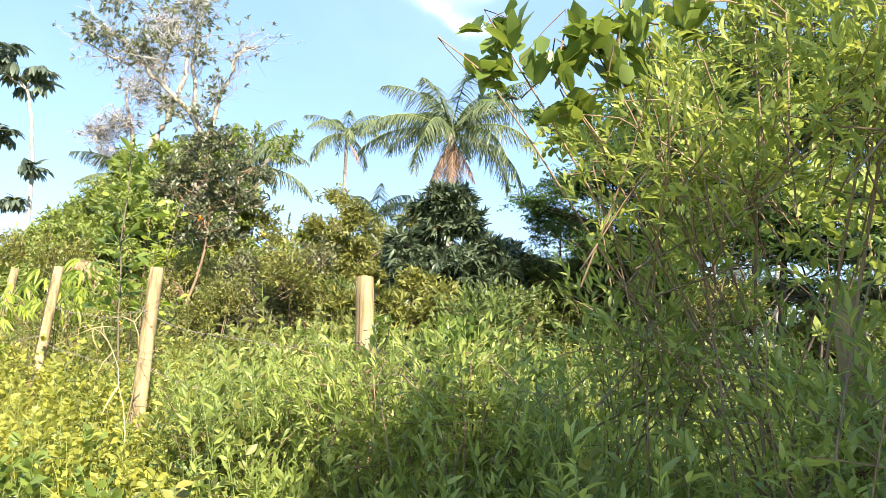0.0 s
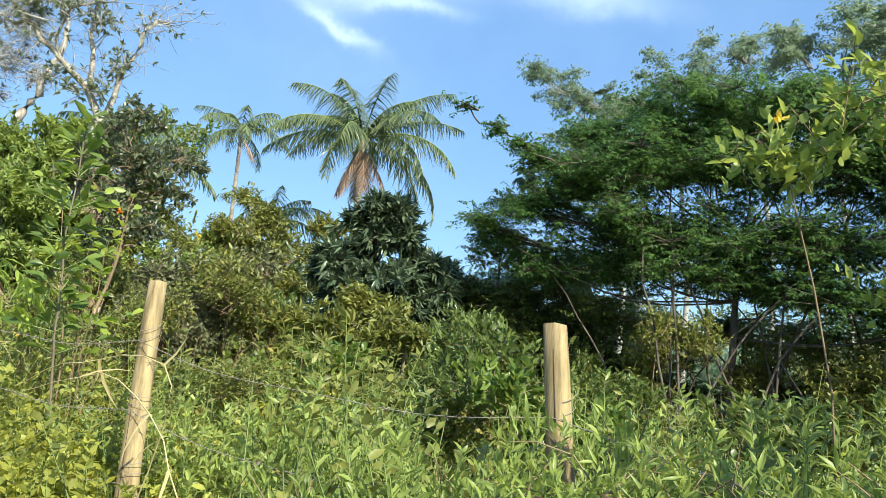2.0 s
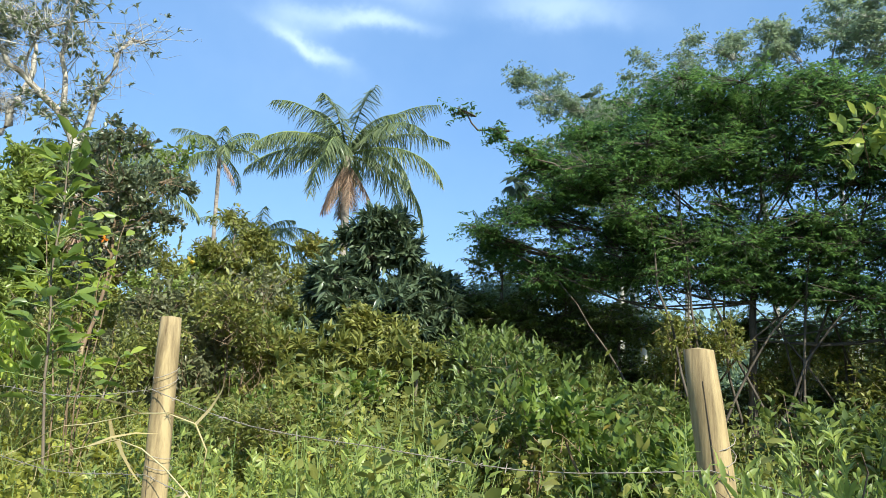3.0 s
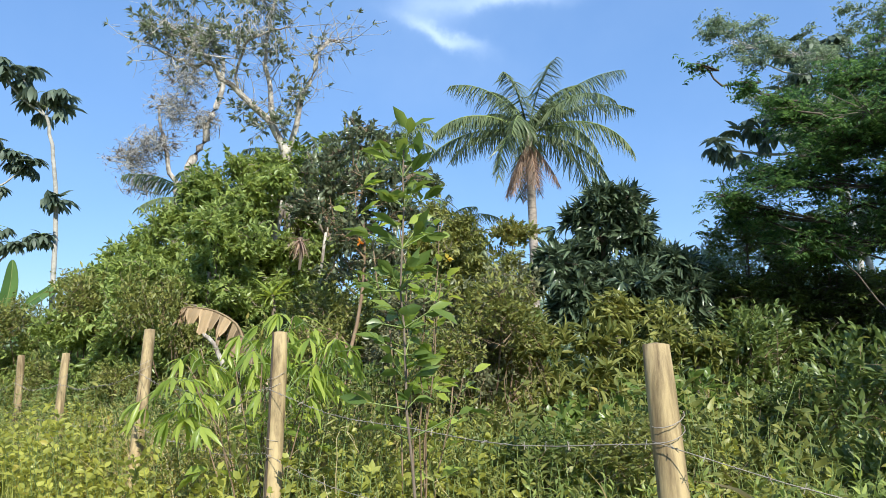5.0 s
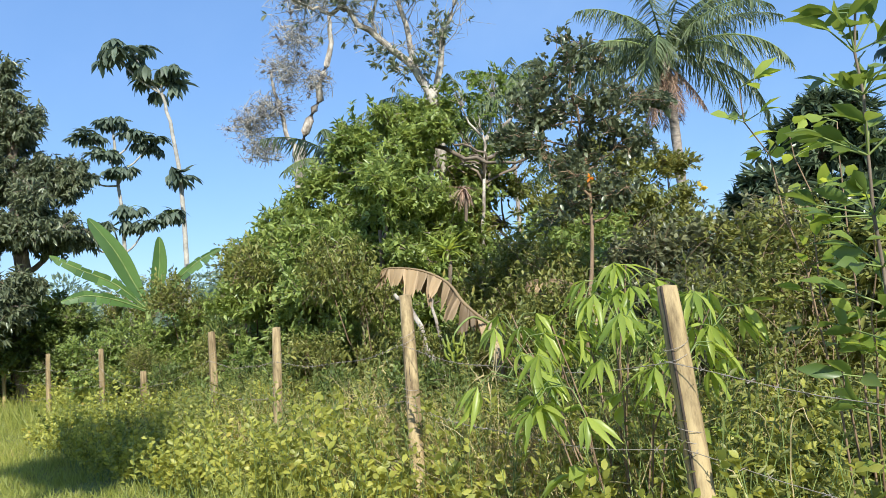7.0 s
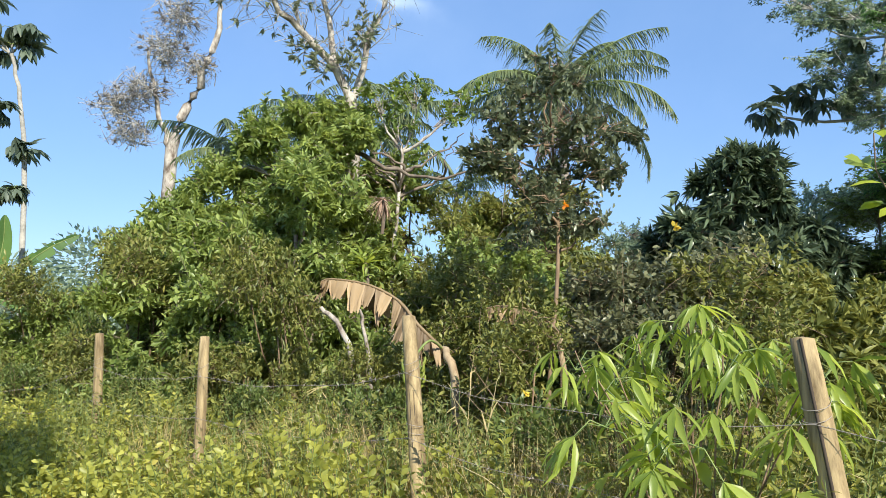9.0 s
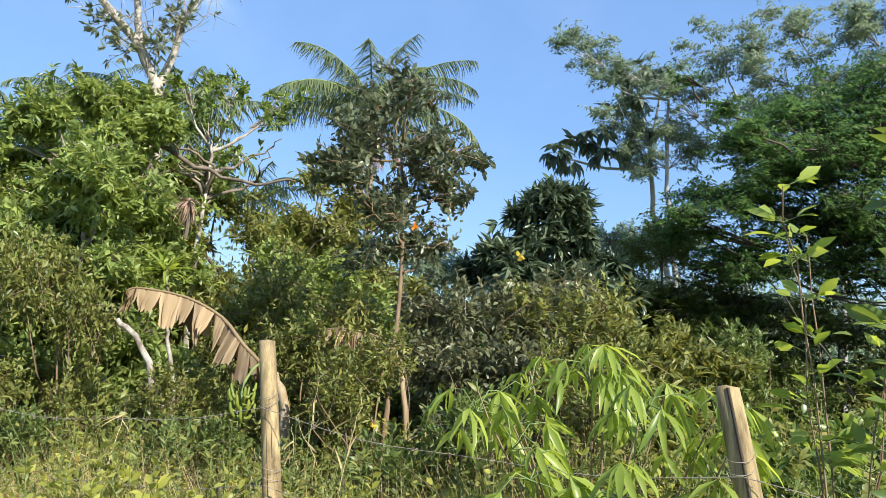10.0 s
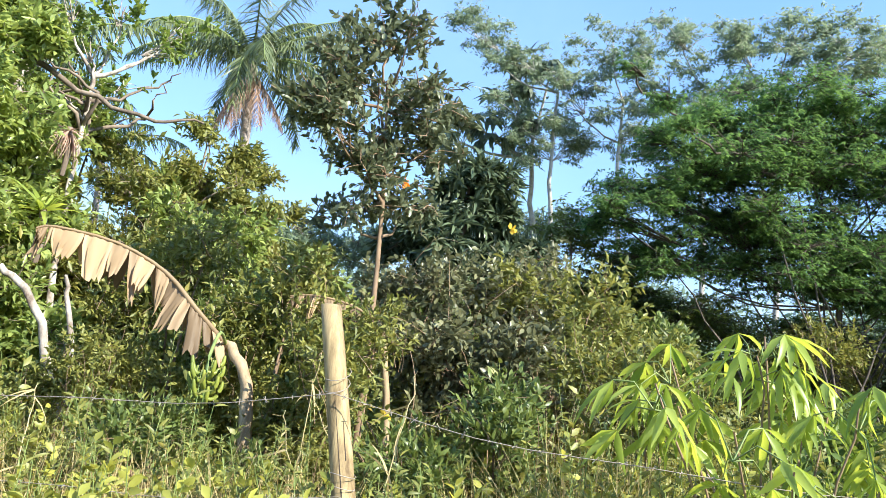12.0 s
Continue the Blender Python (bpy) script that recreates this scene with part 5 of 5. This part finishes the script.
# ---- dead wood, dry stalks, blossoms ----
def dead_wood():
    for pts, r, label in (([(-6.55, 13.65, 2.45), (-6.25, 13.5, 2.1), (-5.9, 13.3, 1.1), (-5.75, 13.25, 0.4)], 0.07, "pale bare leaning dead trunk in the thicket"),
                          ([(-6.05, 13.55, 2.42), (-5.95, 13.5, 1.9), (-5.8, 13.4, 0.4)], 0.045, "pale upright dead stick in the thicket")):
        b = pts[-1]
        root = thing("dead_trunk", b, label, "dead wood", "dead trunks")
        put("bole", mesh_of("bole", *tubes([(curve_pts(pts[::-1], 14, 0.015) - np.array(b), r * 0.7, r * 0.4, 8)]), M["bark_pale"], True), root)


def stalk(label, pts, r, leafed=False):
    b = np.array(pts[0])
    root = thing("dry_stalk", tuple(b), label, "dry stalk", "dry stalks")
    line = curve_pts(pts, 16, 0.008) - b
    put("cane", mesh_of("cane", *tubes([(line, r, r * 0.4, 5)]), M["straw_cane"], True), root)
    if leafed:
        k = 7
        u = rng.integers(3, 15, k)
        put("blade_leaf", mesh_of("blade_leaf", *leaves(line[u], rng.normal(0, 0.6, (k, 3)) + [0, 0, -0.4], 0.22, 0.014, BLADE, 0.4), M["dry"]), root)


def dry_stalks():
    g = on(5.1, 2.3)
    stalk("long straw-coloured arching dry stalk beside a post", [(g[0], g[1], g[2]), (-1.9, 4.6, 1.5), (-2.4, 5.0, 1.55), (-2.75, 5.25, 1.4)], 0.004, True)
    g = on(4.2, 2.0)
    stalk("bent pale dry stalk leaning over the weeds", [g, (-1.75, 4.1, 1.1), (-2.1, 4.5, 1.5), (-2.6, 4.9, 1.4)], 0.004, True)
    for i in range(7):
        s0, n0 = rng.uniform(7.2, 9.4), rng.uniform(2.75, 3.2)
        g = np.array(on(s0, n0))
        e = g + [*(np.array(lay(rng.uniform(-0.9, 0.9), rng.uniform(-0.1, 0.3)))), rng.uniform(0.5, 1.1)]
        stalk("thin dry vine trailing over the fence wire", [g, g * 0.6 + e * 0.4 + [0, 0, 0.35], e, e + [0.1, 0.05, -0.15]], 0.004)
    for i in range(12):
        g = np.array(on(rng.uniform(9.5, 17), rng.uniform(3.2, 5.2)))
        e = g + [rng.normal(0, 0.35), rng.normal(0, 0.35), rng.uniform(0.8, 1.5)]
        stalk("straw-coloured dead weed stem among the grass", [g, (g + e) / 2 + [0, 0, 0.15], e], 0.005, True)


def blossoms():
    for at, mat, size, label in (((-4.6, 10.43, 1.66), "yellow", 0.05, "single yellow blossom in the bush"), ((-3.97, 11.45, 3.43), "orange", 0.06, "orange dying leaf tuft in a small tree"),
                                 ((-2.9, 11.3, 3.2), "yellow", 0.07, "yellow leaf tuft in the twiggy bush"), ((0.8, 4.22, 3.03), "yellow", 0.06, "yellow dying leaf on the tall shrub")):
        root = thing("blossom", at, label, "blossom", "blossoms")
        n = 7
        put("petal", mesh_of("petal", *leaves(np.zeros((n, 3)), rng.normal(0, 1, (n, 3)), size, size * 0.6, OVAL, 0.3), M[mat]), root)


dead_wood()
dry_stalks()
blossoms()

# ---- weeds and grass ----
def scatter(n, s0, s1, n0, n1):
    s, w = rng.uniform(s0, s1, n), rng.uniform(n0, n1, n)
    x, y = lay(s, w)
    return np.stack([x, y, height(x, y)], -1), s, w


def patchy(p):
    """Uneven growth over the ground, 0.55 to 1.3."""
    x, y = p[:, 0], p[:, 1]
    v = np.sin(1.3 * x + 0.7 * y) * np.sin(0.9 * y - 1.1 * x + 2) + 0.6 * np.sin(3.1 * x - 2.3 * y) * np.sin(2.7 * y + 1.9 * x)
    return 0.92 + 0.26 * v


def grass(name, label, count, area, length, width, mat, lean=0.35):
    p, s, w = scatter(count, *area)
    d = rng.normal(0, lean, (count, 3))
    d[:, 2] = 1
    length = length * patchy(p)
    v, f = leaves(p - [0, 0, 0.02], d, rng.uniform(0.5, 1.0, count) * length, rng.uniform(0.7, 1.2, count) * width, BLADE, 0.0)
    tagged(put(name, mesh_of(name, v, f, M[mat])), label, "grass", kind="stuff")


grass("track_grass", "short yellow-green grass over the track", 60000, (10, 34, -2.5, 3.2), 0.24, 0.012, "grass", 0.6)
grass("wide_track_grass", "trodden grass over the rest of the track", 22000, (-4, 60, -7, 2.4), 0.2, 0.02, "grass", 0.7)
grass("verge_grass", "long green grass along the fence", 14000, (-3, 12, 1.7, 4.2), 0.6, 0.009, "grass")
grass("far_verge_grass", "long mixed grass along the farther fence", 16000, (12, 45, 2.6, 6), 0.7, 0.014, "grass")
grass("dry_grass", "dry straw-coloured grass among the weeds", 9000, (8.8, 14.5, 3.1, 4.9), 1.15, 0.008, "dry", 0.6)
grass("thicket_grass", "rank grass under the shrubs", 16000, (-4, 24, 4, 14), 0.7, 0.016, "grass", 0.4)


def weeds(name, label, count, area, h, leaf_l, leaf_w, outline, mat, per=12, rise=(0.1, 1.3)):
    p, s, w = scatter(count, *area)
    hh = h * rng.uniform(0.5, 1.1, count) * patchy(p)
    lean = rng.normal(0, 0.24, (count, 3))
    lean[:, 2] = 1
    top = p + unit(lean) * hh[:, None]
    stems = [((a, (a + b) / 2 + rng.normal(0, 0.02, 3), b), 0.004, 0.002, 3) for a, b in zip(p, top)]
    u = rng.uniform(0.25, 1.0, (count, per))
    base = (p[:, None] + (top - p)[:, None] * u[..., None]).reshape(-1, 3)
    az = rng.random(count * per) * 6.28
    d = np.stack([np.cos(az), np.sin(az), rng.uniform(*rise, count * per)], -1)
    v, f = leaves(base, d, leaf_l * rng.uniform(0.6, 1.15, count * per), leaf_w, outline, 0.4)
    root = tagged(put(name, mesh_of(name, v, f, M[mat])), label, "weeds", kind="stuff")
    tagged(put("weed_stems", mesh_of("weed_stems", *tubes(stems), M["stem"]), root), kind="stuff")


weeds("willowy_weeds", "upright weeds with narrow light-green leaves by the fence", 1150, (-0.5, 3.1, 1.75, 4.4), 1.35, 0.075, 0.018, LANCE, "willow", 44, rise=(0.4, 2.0))
weeds("willowy_weeds", "upright narrow-leaved weeds standing behind the fence wires", 520, (3.1, 6.6, 2.75, 4.4), 1.0, 0.075, 0.019, LANCE, "willow", 36, rise=(0.3, 1.8))
weeds("low_weeds", "low leafy weeds at the foot of the fence", 420, (3.0, 6.4, 1.7, 2.75), 0.6, 0.07, 0.03, OVAL, "weed", 18)
# Dark-leaved weeds whose colour also stands in for the shade here.
weeds("leafy_weeds", "dense oval-leaved weeds beside the track, coloured dark for shade", 420, (-1.2, 2.9, 1.45, 2.0), 0.85, 0.085, 0.042, OVAL, "shrub", 20)
weeds("tangled_weeds", "tangled dark-leaved weeds among the narrow-leaved ones", 520, (-0.8, 4.6, 2.0, 4.2), 1.15, 0.075, 0.034, OVAL, "shrub", 22)
weeds("broad_weeds", "broad-leaved yellow-green weeds at the fence foot", 2900, (5.5, 20, 2.2, 5.4), 0.9, 0.07, 0.036, OVAL, "weed", 24)
weeds("fence_weeds", "tangled narrow-leaved weeds around the fence", 1500, (5.0, 17, 2.7, 5.5), 1.15, 0.07, 0.017, LANCE, "shrub", 30)
weeds("thicket_weeds", "mixed weeds filling the thicket", 2600, (-3, 24, 4.4, 11), 1.35, 0.11, 0.04, LANCE, "shrub", 18)
weeds("foot_weeds", "low weeds with heart-shaped leaves beside the track", 450, (-1, 5, 1.5, 2.6), 0.55, 0.085, 0.05, OVAL, "sapling", 12)
weeds("far_weeds", "tall weeds lining the far fence", 900, (20, 42, 3.5, 8), 1.1, 0.14, 0.06, RHOMB, "weed", 14)


# ---- distance ----
def far_woods():
    parts = []
    for i in range(420):
        a = radians(rng.uniform(-80, 75))
        r = rng.uniform(36, 90)
        x, y = -4 - r * math.sin(a), 8 + r * math.cos(a)
        c = np.array((x, y, rng.uniform(0.5, 6.0)))
        n = 420
        pt, out = ball(n, 0.5)
        parts.append(leaves(c + pt * (rng.uniform(2, 4), rng.uniform(2, 4), rng.uniform(1.5, 3.0)), out + [0, 0, -0.3], rng.uniform(0.3, 0.55, n), 0.22, RHOMB, 0.4))
    tagged(put("far_woods", mesh_of("far_woods", *join(parts), M["fine"])), "low distant woodland beyond the trees", "woods", kind="stuff")


far_woods()
